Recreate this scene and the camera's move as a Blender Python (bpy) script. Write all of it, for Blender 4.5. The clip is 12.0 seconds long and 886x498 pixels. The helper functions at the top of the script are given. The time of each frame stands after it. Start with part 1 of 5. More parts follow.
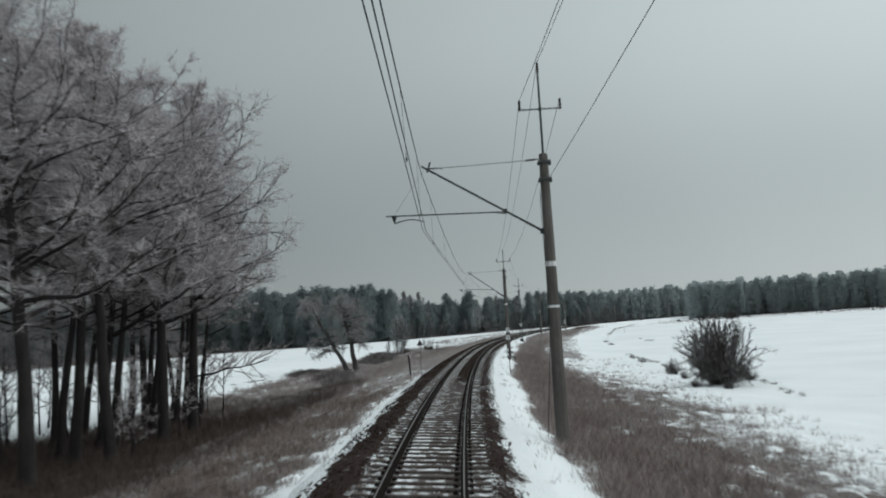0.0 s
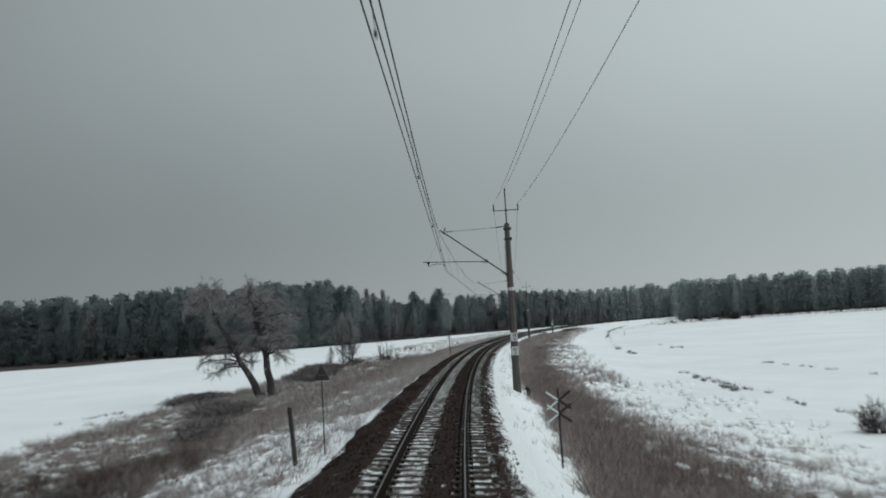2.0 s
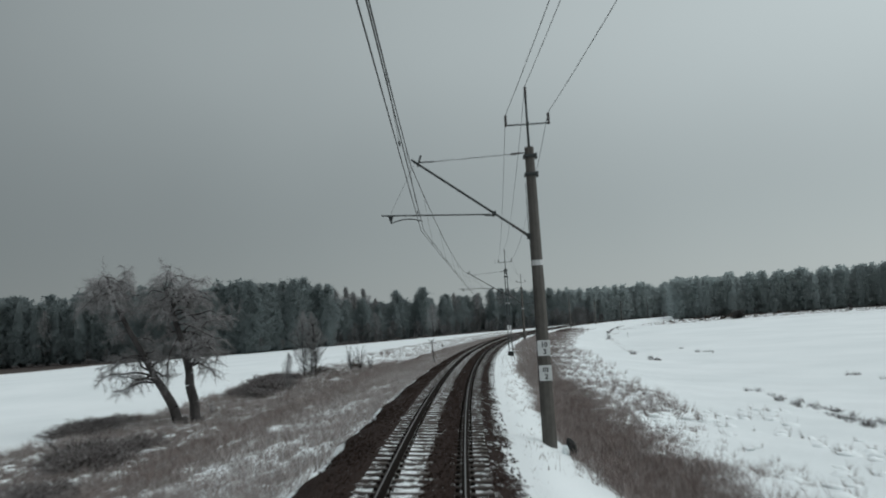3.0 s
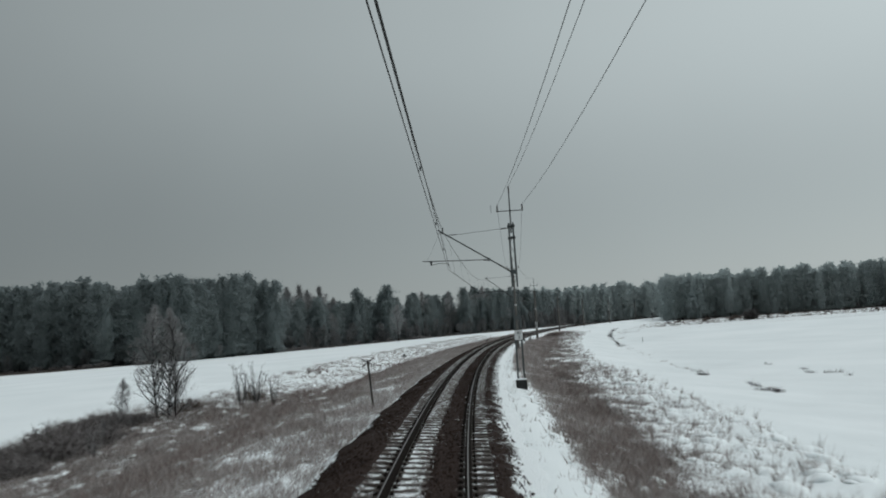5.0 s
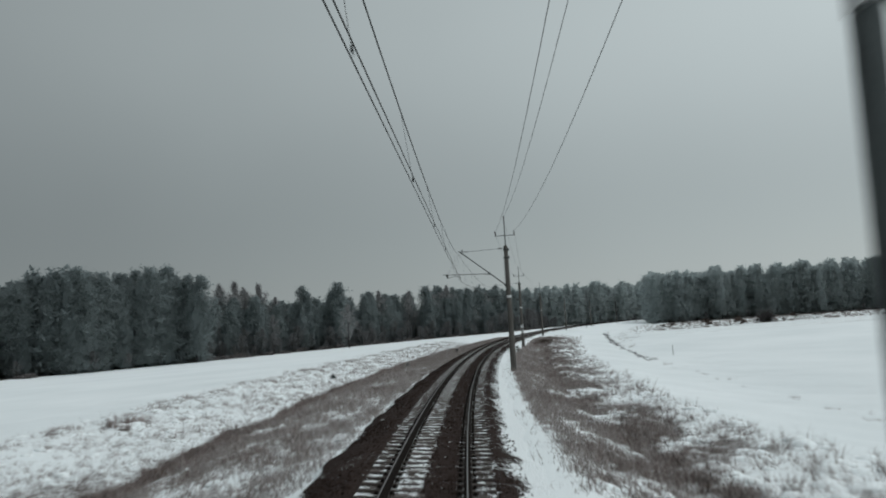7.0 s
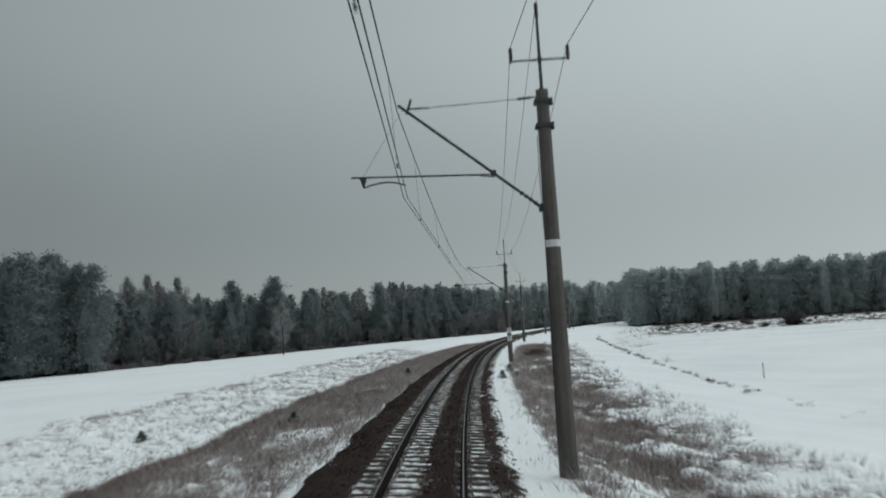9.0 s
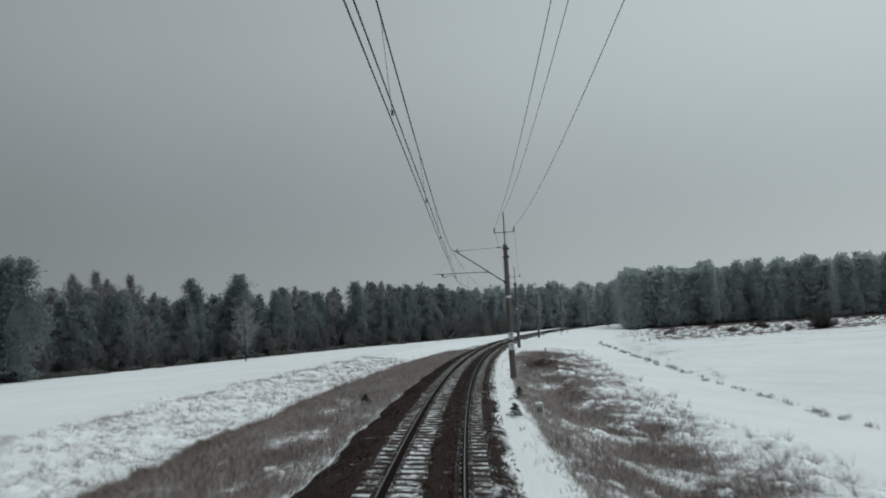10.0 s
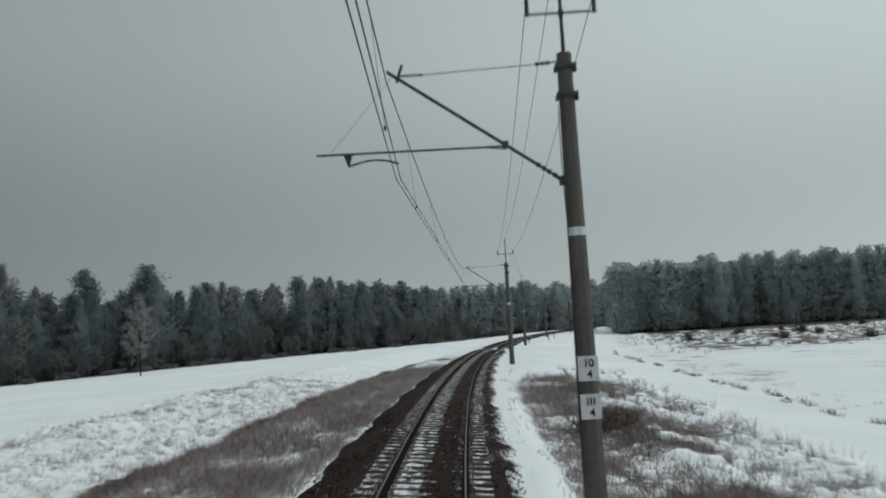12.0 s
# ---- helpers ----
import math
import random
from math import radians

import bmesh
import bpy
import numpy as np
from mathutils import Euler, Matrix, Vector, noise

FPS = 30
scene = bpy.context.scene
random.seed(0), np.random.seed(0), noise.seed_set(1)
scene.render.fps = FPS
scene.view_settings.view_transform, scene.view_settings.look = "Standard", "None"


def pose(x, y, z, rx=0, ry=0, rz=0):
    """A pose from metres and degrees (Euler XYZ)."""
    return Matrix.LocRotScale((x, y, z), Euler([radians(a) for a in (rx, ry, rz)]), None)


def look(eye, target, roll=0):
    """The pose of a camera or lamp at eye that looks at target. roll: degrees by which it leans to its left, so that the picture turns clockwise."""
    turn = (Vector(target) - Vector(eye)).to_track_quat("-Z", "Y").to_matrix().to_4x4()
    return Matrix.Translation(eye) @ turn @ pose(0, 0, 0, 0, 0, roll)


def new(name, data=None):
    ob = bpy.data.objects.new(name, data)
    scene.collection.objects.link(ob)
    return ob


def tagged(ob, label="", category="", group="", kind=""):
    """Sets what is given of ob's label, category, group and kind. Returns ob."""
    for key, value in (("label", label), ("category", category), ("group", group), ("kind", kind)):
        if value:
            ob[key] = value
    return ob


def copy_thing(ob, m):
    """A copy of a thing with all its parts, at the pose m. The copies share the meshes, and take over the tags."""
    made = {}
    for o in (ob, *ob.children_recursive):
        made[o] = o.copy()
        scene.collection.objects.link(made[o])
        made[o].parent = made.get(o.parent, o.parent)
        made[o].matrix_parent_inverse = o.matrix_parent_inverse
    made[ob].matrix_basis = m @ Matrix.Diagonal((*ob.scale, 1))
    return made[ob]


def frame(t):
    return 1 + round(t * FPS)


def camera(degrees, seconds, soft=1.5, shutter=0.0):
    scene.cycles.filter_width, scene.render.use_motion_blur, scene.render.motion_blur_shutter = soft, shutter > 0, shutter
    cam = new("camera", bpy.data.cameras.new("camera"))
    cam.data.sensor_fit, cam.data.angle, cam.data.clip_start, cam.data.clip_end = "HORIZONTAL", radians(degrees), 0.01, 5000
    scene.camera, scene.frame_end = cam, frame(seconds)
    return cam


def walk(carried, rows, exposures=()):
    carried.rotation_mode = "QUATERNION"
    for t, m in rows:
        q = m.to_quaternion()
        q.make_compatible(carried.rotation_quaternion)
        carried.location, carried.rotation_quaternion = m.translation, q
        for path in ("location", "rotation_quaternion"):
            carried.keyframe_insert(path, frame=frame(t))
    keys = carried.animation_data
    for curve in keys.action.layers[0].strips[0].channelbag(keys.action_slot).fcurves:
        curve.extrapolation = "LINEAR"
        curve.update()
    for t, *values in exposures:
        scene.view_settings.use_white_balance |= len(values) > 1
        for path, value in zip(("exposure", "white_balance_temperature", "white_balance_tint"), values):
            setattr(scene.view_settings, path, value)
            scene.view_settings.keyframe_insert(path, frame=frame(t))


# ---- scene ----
cam = camera(57.70, 12.0, soft=1.9, shutter=0.3)
PATH = [
    (0.0, 0.754, -0.009, 2.864, 95.547, 3.254, 0.359),
    (0.5, 0.805, 9.417, 2.894, 95.525, 3.201, -0.209),
    (1.0, 0.957, 18.897, 2.924, 95.512, 3.291, -0.757),
    (1.5, 1.202, 28.218, 2.954, 95.521, 3.247, -1.237),
    (2.0, 1.542, 37.697, 2.984, 95.508, 3.232, -1.824),
    (2.5, 1.969, 47.092, 3.014, 95.521, 3.346, -2.420),
    (3.0, 2.497, 56.803, 3.044, 95.481, 3.409, -2.889),
    (3.5, 3.102, 66.305, 3.074, 95.569, 3.447, -3.375),
    (4.0, 3.800, 75.815, 3.105, 95.494, 3.420, -3.920),
    (4.5, 4.592, 85.330, 3.135, 95.416, 3.410, -4.495),
    (5.0, 5.485, 94.850, 3.165, 95.497, 3.480, -5.058),
    (5.5, 6.448, 104.077, 3.195, 95.561, 3.577, -5.562),
    (6.0, 7.571, 113.798, 3.226, 95.461, 3.736, -6.229),
    (6.5, 8.791, 123.385, 3.256, 95.600, 3.618, -7.002),
    (7.0, 10.095, 132.786, 3.287, 95.551, 3.514, -7.701),
    (7.5, 11.513, 142.214, 3.317, 95.585, 3.460, -8.403),
    (8.0, 13.040, 151.639, 3.348, 95.560, 3.378, -9.142),
    (8.5, 14.678, 161.058, 3.377, 95.516, 3.328, -9.888),
    (9.0, 16.427, 170.473, 3.408, 95.515, 3.335, -10.591),
    (9.5, 18.309, 179.987, 3.439, 95.584, 3.301, -11.185),
    (10.0, 20.289, 189.415, 3.469, 95.629, 3.259, -11.818),
    (10.5, 22.439, 199.090, 3.501, 95.632, 3.310, -12.419),
    (11.0, 24.779, 209.050, 3.533, 95.579, 3.168, -13.083),
    (11.5, 27.165, 218.687, 3.565, 95.622, 3.079, -13.759),
    (12.0, 29.309, 226.953, 3.591, 95.722, 3.192, -14.374),
]
walk(cam, [(t, pose(*p)) for t, *p in PATH], [(0.0, 0.24), (1.0, 0.18), (2.5, 0.06), (6.0, 0.0), (12.0, -0.06)])

# ---- the railway line: a right-hand curve, given by its curvature along the way ----
KNOTS = [-20.0, 50.0, 110.0, 170.0, 230.0, 290.0, 380.0, 520.0, 560.0]
BENDS = [0.0012662, 0.0009326, 0.0011778, 0.00121, 0.0011802, 0.0011949, 0.0012245, 0.0012, 0.0]
GRADE, CANT = 0.003167, 0.0699
STEP = 1.0
_s = np.arange(-400.0, 3001.0, STEP)
_k = np.interp(_s, KNOTS, BENDS, left=0.0)
_h = np.cumsum(_k) * STEP
_h -= np.interp(0.0, _s, _h)
_m = (_h[1:] + _h[:-1]) / 2
_x = np.concatenate([[0], np.cumsum(np.sin(_m))]) * STEP
_y = np.concatenate([[0], np.cumsum(np.cos(_m))]) * STEP
_x -= np.interp(0.0, _s, _x)
_y -= np.interp(0.0, _s, _y)
MID = float(np.interp(200.0, _s, _h))


def heading(s):
    return np.interp(s, _s, _h)


def track(s, lat, z=0.0):
    """World places (N, 3) from station s, metres to the right of the line and height over the rails' profile."""
    s, lat, z = np.broadcast_arrays(np.asarray(s, float), np.asarray(lat, float), np.asarray(z, float))
    h = heading(s)
    near = np.clip(lat, -60, 60)
    rest = lat - near
    return np.stack([np.interp(s, _s, _x) + near * np.cos(h) + rest * math.cos(MID),
                     np.interp(s, _s, _y) - near * np.sin(h) - rest * math.sin(MID),
                     z + GRADE * np.clip(s, -100, 500)], -1)


def at(s, lat, z=0.0):
    return Vector(track(s, lat, z))


def line_pose(s, lat=0.0, z=0.0, turn=0.0):
    """A pose on the line at station s, y pointing along the track."""
    p = track(s, lat, z)
    return pose(p[0], p[1], p[2], 0, 0, -math.degrees(heading(s)) + turn)


def blend(a, b, x):
    t = np.clip((x - a) / (b - a), 0, 1)
    return t * t * (3 - 2 * t)


def relief(s, lat):
    """Height of the ground over the rails' profile."""
    a = np.abs(lat)
    l1 = np.interp(a, [0, 2.2, 3.0, 8, 14, 20, 40, 100, 300, 900], [-.8, -.75, -.8, -1.7, -2.8, -3.3, -3.2, -3.2, -4, -6])
    l2 = np.interp(a, [0, 2.2, 3.2, 6, 10.3, 11.6, 17.4, 19.4, 28, 100, 300, 900], [-.8, -.7, -.65, -.8, -1.75, -1.65, -.85, -.85, -1.4, -3, -4, -6])
    r1 = np.interp(a, [0, 2.7, 3.3, 6, 9, 14, 20, 60, 110, 400, 900], [-.8, -.64, -1.0, -1.75, -2.0, -2.5, -2.7, -2.4, -1.8, -1, -1])
    r2 = np.interp(a, [0, 2.9, 3.3, 6, 8, 11, 16, 20, 60, 110, 400, 900], [-.8, -.62, -.7, -1.6, -1.7, -1.55, -2.2, -2.4, -1.9, -1.3, -1, -1])
    r3 = np.interp(a, [0, 2.9, 5.4, 8, 12, 17, 25, 60, 110, 400, 900], [-.8, -.6, -.6, -.9, -1.3, -1.7, -1.6, -1.1, -.8, -.8, -1])
    left = l1 + (l2 - l1) * blend(128, 172, s)
    right = r1 + (r2 - r1) * blend(90, 150, s)
    right = right + (r3 - right) * blend(225, 275, s)
    right = right - .36 * blend(222, 238, s) * (1 - blend(255, 285, s)) * blend(2.6, 3.2, a) * (1 - blend(4.5, 7, a))
    z = np.where(lat < 0, left, right)
    w = blend(3.2, 7, a)
    z = z + w * (0.10 * np.sin(s * .43 + lat * .21) * np.sin(lat * .5 + 1) + 0.07 * np.sin(s * 1.1 + 1.3) * np.sin(lat * 1.3 + s * .2)) * (1 - .8 * blend(24, 34, a))
    z = z + .25 * blend(30, 80, a) * np.sin(s * .021 + 1) * np.sin(lat * .03)
    return z


def cover(s, lat):
    """How much of the ground dead grass hides from the snow, 0 to 1."""
    drift = .32 * np.sin(s * .83 + 1.1 * np.sin(s * .31)) + .25 * np.sin(s * 2.1 + lat) + .45 * np.sin(s * .21 + 2)
    drift = drift * (1 - .65 * blend(140, 170, s))
    a = np.abs(lat) + drift * (.4 + .6 * blend(4, 12, np.abs(lat)))
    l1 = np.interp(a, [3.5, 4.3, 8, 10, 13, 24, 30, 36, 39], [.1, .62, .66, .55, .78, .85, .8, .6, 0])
    l2 = np.interp(a, [2.8, 3.3, 7.2, 8.8, 9.5, 10.6, 11.2, 16.9, 17.5, 18.2, 18.8], [.1, .29, .30, .36, .92, .92, .27, .22, .32, .26, 0])
    lm = np.interp(a, [3.0, 3.7, 6, 9, 10.5, 13, 15, 20, 26, 29], [.1, .30, .27, .38, .74, .74, .54, .54, .54, 0])
    r1 = np.interp(a, [3.3, 4.0, 6.2, 8.5, 12, 14, 17, 19, 22], [.05, .62, .72, .66, .46, .24, .14, .06, 0])
    rm = np.interp(a, [3.5, 4.2, 6.0, 7.2, 9, 12, 15, 16], [.05, .62, .72, .42, .22, .13, .08, 0])
    r2 = np.interp(a, [2.6, 3.2, 5.2, 6, 7.4, 8.4, 10.2, 12.5, 16.8, 17.6, 18.4, 19], [.1, .44, .50, .50, .48, .36, .22, .0, .02, .16, .14, 0])
    r3 = np.interp(a, [2.6, 3.3, 5, 8, 10, 12, 16.8, 17.6, 19, 20], [.03, .38, .50, .40, .30, .0, .02, .2, .16, 0])
    r4 = np.interp(a, [2.9, 5, 12, 17, 18, 22, 23, 30, 60], [.02, .1, .08, .03, .26, .26, .08, .2, .26])
    left = l1 + (lm - l1) * blend(40, 66, s)
    left = left + (l2 - left) * blend(148, 166, s)
    left = left * (1 + .4 * blend(190, 225, s) * (1 - blend(8, 9, a))) * (1 - .7 * blend(318, 345, s))
    right = r1 + (rm - r1) * blend(46, 82, s)
    right = right + (r2 - right) * blend(135, 165, s)
    right = right + (r3 - right) * blend(240, 256, s)
    right = right + (r4 - right) * blend(272, 288, s)
    strip = blend(315, 335, s) * (1 - blend(470, 520, s)) * blend(20, 28, lat) * (1 - blend(150, 190, lat))
    right = np.maximum(right, .62 * strip)
    patch = np.sin(s * .71 + 1.7 * np.sin(lat * .43 + s * .11)) * np.sin(lat * .83 + 1.3 * np.sin(s * .37)) + .6 * np.sin(s * 1.9 + lat * 1.3) * np.sin(lat * 2.1 - s * .6)
    cov = np.where(lat < 0, left, right) * blend(1.8, 2.2, a) * (1 + (.2 + .4 * blend(110, 150, s)) * patch * blend(3.2, 4.5, a) * (1 - .8 * blend(9.0, 9.6, a) * (lat < 0)))
    edge_w = np.interp(s, [150, 260, 296, 320, 344, 400, 425, 470, 600], [-190, -125, -104, -100, -84, -62, -46, -22, -14])
    edge_e = np.interp(s, [300, 380, 420, 450, 600], [400, 150, 75, 19, 12])
    return np.maximum(cov, np.maximum(blend(-2, 6, edge_w - lat), blend(-2, 6, lat - edge_e) * (s > 300)) * (s > 140))


# ---- light: an overcast winter sky and a faint, wide sun behind the cloud ----
SUN_AZ, SUN_EL = radians(75), radians(38)
world = bpy.data.worlds.new("overcast_sky")
scene.world = world
world.use_nodes = True
wt = world.node_tree
wt.nodes.clear()


def wnode(kind, **values):
    n = wt.nodes.new(kind)
    for key, value in values.items():
        n.inputs[key].default_value = value
    return n


def wlink(a, out, b, into):
    wt.links.new(a.outputs[out], b.inputs[into])


w_out, w_bg = wnode("ShaderNodeOutputWorld"), wnode("ShaderNodeBackground", Strength=1.0)
w_co = wnode("ShaderNodeTexCoord")
w_sep = wnode("ShaderNodeSeparateXYZ")
wlink(w_co, "Generated", w_sep, "Vector")
w_ramp = wnode("ShaderNodeValToRGB")
wlink(w_sep, "Z", w_ramp, "Fac")
w_ramp.color_ramp.interpolation = "EASE"
stops = w_ramp.color_ramp.elements
stops[0].position, stops[0].color = 0.0, (.315, .352, .356, 1)
stops[1].position, stops[1].color = 1.0, (.80, .865, .885, 1)
for place, colour in ((.13, (.29, .328, .332, 1)), (.36, (.385, .435, .44, 1))):
    e = stops.new(place)
    e.color = colour
w_dot = wt.nodes.new("ShaderNodeVectorMath")
w_dot.operation = "DOT_PRODUCT"
w_dot.inputs[1].default_value = (.68, -.13, 0.0)
wlink(w_co, "Generated", w_dot, 0)
w_noise = wnode("ShaderNodeTexNoise", Scale=2.2, Detail=3.0, Roughness=.5)
wlink(w_co, "Generated", w_noise, "Vector")
w_cl = wnode("ShaderNodeMapRange")
w_cl.inputs["To Min"].default_value, w_cl.inputs["To Max"].default_value = .93, 1.1
wlink(w_noise, "Fac", w_cl, "Value")
w_add = wt.nodes.new("ShaderNodeMath")
w_add.operation = "ADD"
wt.links.new(w_dot.outputs["Value"], w_add.inputs[0])
wt.links.new(w_cl.outputs[0], w_add.inputs[1])
w_sc = wt.nodes.new("ShaderNodeVectorMath")
w_sc.operation = "SCALE"
wlink(w_ramp, "Color", w_sc, 0)
wt.links.new(w_add.outputs[0], w_sc.inputs["Scale"])
w_sky = wt.nodes.new("ShaderNodeTexSky")
w_sky.sky_type = "NISHITA"
w_sky.sun_disc = False
w_sky.sun_elevation, w_sky.sun_rotation = SUN_EL, SUN_AZ
w_sky2 = wt.nodes.new("ShaderNodeVectorMath")
w_sky2.operation = "SCALE"
w_sky2.inputs["Scale"].default_value = .004
wlink(w_sky, "Color", w_sky2, 0)
w_sum = wt.nodes.new("ShaderNodeVectorMath")
wlink(w_sc, 0, w_sum, 0)
wlink(w_sky2, 0, w_sum, 1)
wlink(w_sum, 0, w_bg, "Color")
wlink(w_bg, 0, w_out, "Surface")

sun = new("sun", bpy.data.lights.new("sun", "SUN"))
sun.data.energy, sun.data.angle, sun.data.color = 0.5, radians(40), (1.0, .97, .93)
sun.matrix_world = look((0, 0, 80), (-80 * math.sin(SUN_AZ) / math.tan(SUN_EL), -80 * math.cos(SUN_AZ) / math.tan(SUN_EL), 0))


# ---- materials ----
def material(name, rough=.8, metal=0.0):
    m = bpy.data.materials.new(name)
    m.use_nodes = True
    t = m.node_tree
    b = t.nodes["Principled BSDF"]
    b.inputs["Roughness"].default_value, b.inputs["Metallic"].default_value = rough, metal
    b.inputs["Specular IOR Level"].default_value = .3
    return m, t, b


def tex(t, scale, detail=4.0, rough=.55, coord="Object", stretch=None, distort=0.0):
    c = t.nodes.new("ShaderNodeTexCoord")
    n = t.nodes.new("ShaderNodeTexNoise")
    n.inputs["Scale"].default_value, n.inputs["Detail"].default_value, n.inputs["Roughness"].default_value = scale, detail, rough
    n.inputs["Distortion"].default_value = distort
    if stretch:
        mp = t.nodes.new("ShaderNodeMapping")
        mp.inputs["Scale"].default_value = stretch
        t.links.new(c.outputs[coord], mp.inputs["Vector"])
        t.links.new(mp.outputs[0], n.inputs["Vector"])
    else:
        t.links.new(c.outputs[coord], n.inputs["Vector"])
    return n.outputs["Fac"]


def ramp(t, value, *points):
    r = t.nodes.new("ShaderNodeValToRGB")
    t.links.new(value, r.inputs["Fac"])
    els = r.color_ramp.elements
    els[0].position, els[0].color = points[0][0], (*points[0][1], 1)
    els[1].position, els[1].color = points[-1][0], (*points[-1][1], 1)
    for p, c in points[1:-1]:
        els.new(p).color = (*c, 1)
    return r.outputs["Color"]


def sums(t, op, a, b, clamp=False):
    n = t.nodes.new("ShaderNodeMath")
    n.operation, n.use_clamp = op, clamp
    for i, v in enumerate((a, b)):
        if isinstance(v, (int, float)):
            n.inputs[i].default_value = v
        else:
            t.links.new(v, n.inputs[i])
    return n.outputs[0]


def mixed(t, fac, a, b):
    n = t.nodes.new("ShaderNodeMix")
    n.data_type = "RGBA"
    t.links.new(fac, n.inputs["Factor"])
    for slot, v in (("A", a), ("B", b)):
        sock = [i for i in n.inputs if i.name == slot and i.type == "RGBA"][0]
        if isinstance(v, tuple):
            sock.default_value = (*v, 1)
        else:
            t.links.new(v, sock)
    return [o for o in n.outputs if o.type == "RGBA"][0]


def bumped(t, b, height, strength=.4, distance=.02):
    n = t.nodes.new("ShaderNodeBump")
    n.inputs["Strength"].default_value, n.inputs["Distance"].default_value = strength, distance
    t.links.new(height, n.inputs["Height"])
    t.links.new(n.outputs[0], b.inputs["Normal"])


def mottled(name, dark, light, scale=6.0, rough=.8, metal=0.0, bump=.3, stretch=None, distance=.01, coord="Object", span=(.3, .7)):
    """A surface that varies between two colours at two scales, with fine relief."""
    m, t, b = material(name, rough, metal)
    big = tex(t, scale, 5, .6, coord, stretch)
    fine = tex(t, scale * 9, 3, .6, coord, stretch)
    both = sums(t, "ADD", sums(t, "MULTIPLY", big, .65), sums(t, "MULTIPLY", fine, .35))
    t.links.new(ramp(t, both, (span[0], dark), (span[1], light)), b.inputs["Base Color"])
    bumped(t, b, fine, bump, distance)
    return m


def random_tint(name, stops_, rough=.85, source="island", two_sided=0.0):
    """A colour picked per blade, twig or object at random from a ramp."""
    m, t, b = material(name, rough)
    if source == "island":
        n = t.nodes.new("ShaderNodeNewGeometry")
        v = n.outputs["Random Per Island"]
    else:
        n = t.nodes.new("ShaderNodeObjectInfo")
        v = n.outputs["Random"]
    patch = tex(t, .35, 3, .5)
    v = sums(t, "ADD", sums(t, "MULTIPLY", v, .7), sums(t, "MULTIPLY", patch, .3))
    colour = ramp(t, v, *stops_)
    t.links.new(colour, b.inputs["Base Color"])
    if two_sided:
        tr = t.nodes.new("ShaderNodeBsdfTranslucent")
        t.links.new(colour, tr.inputs["Color"])
        mx = t.nodes.new("ShaderNodeMixShader")
        mx.inputs[0].default_value = two_sided
        t.links.new(b.outputs[0], mx.inputs[1])
        t.links.new(tr.outputs[0], mx.inputs[2])
        t.links.new(mx.outputs[0], t.nodes["Material Output"].inputs["Surface"])
    return m


SNOW = (.75, .79, .805)


def attribute(t, name):
    n = t.nodes.new("ShaderNodeAttribute")
    n.attribute_name = name
    return n.outputs["Fac"]


def ground_material():
    """Snow through which dead grass and earth show where the cover is thick."""
    m, t, b = material("snowy_ground", .75)
    c = attribute(t, "cover")
    n1, n2, n3 = tex(t, .42, 6, .65), tex(t, 2.8, 5, .65), tex(t, 14.0, 3, .6)
    mix = sums(t, "ADD", sums(t, "MULTIPLY", n1, .5), sums(t, "MULTIPLY", n2, .75))
    mix = sums(t, "ADD", mix, sums(t, "MULTIPLY", n3, .7))
    mix = sums(t, "SUBTRACT", mix, .975)
    f = sums(t, "ADD", sums(t, "MULTIPLY", c, 1.25), sums(t, "MULTIPLY", mix, 1.35))
    n = t.nodes.new("ShaderNodeMapRange")
    n.interpolation_type = "SMOOTHSTEP"
    n.inputs["From Min"].default_value, n.inputs["From Max"].default_value = .36, .74
    t.links.new(f, n.inputs["Value"])
    earth = ramp(t, tex(t, 2.3, 5, .65), (.3, (.0392, .0290, .0251)), (.5, (.0739, .0550, .0465)), (.68, (.1400, .1080, .0930)), (.82, (.33, .30, .285)))
    # Litter under the thickest cover, darkened by shade put into its colour.
    shaded_litter = ramp(t, tex(t, 3.1, 5, .65), (.3, (.0179, .0130, .0112)), (.7, (.0538, .0400, .0344)))
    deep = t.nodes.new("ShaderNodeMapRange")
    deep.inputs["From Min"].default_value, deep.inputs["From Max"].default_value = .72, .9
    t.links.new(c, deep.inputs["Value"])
    earth = mixed(t, deep.outputs[0], earth, shaded_litter)
    snow = ramp(t, tex(t, .08, 4, .55), (.35, (.71, .755, .77)), (.65, (.78, .82, .835)))
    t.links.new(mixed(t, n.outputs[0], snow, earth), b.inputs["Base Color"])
    bumped(t, b, sums(t, "ADD", n2, sums(t, "MULTIPLY", n3, .6)), .35, .09)
    return m


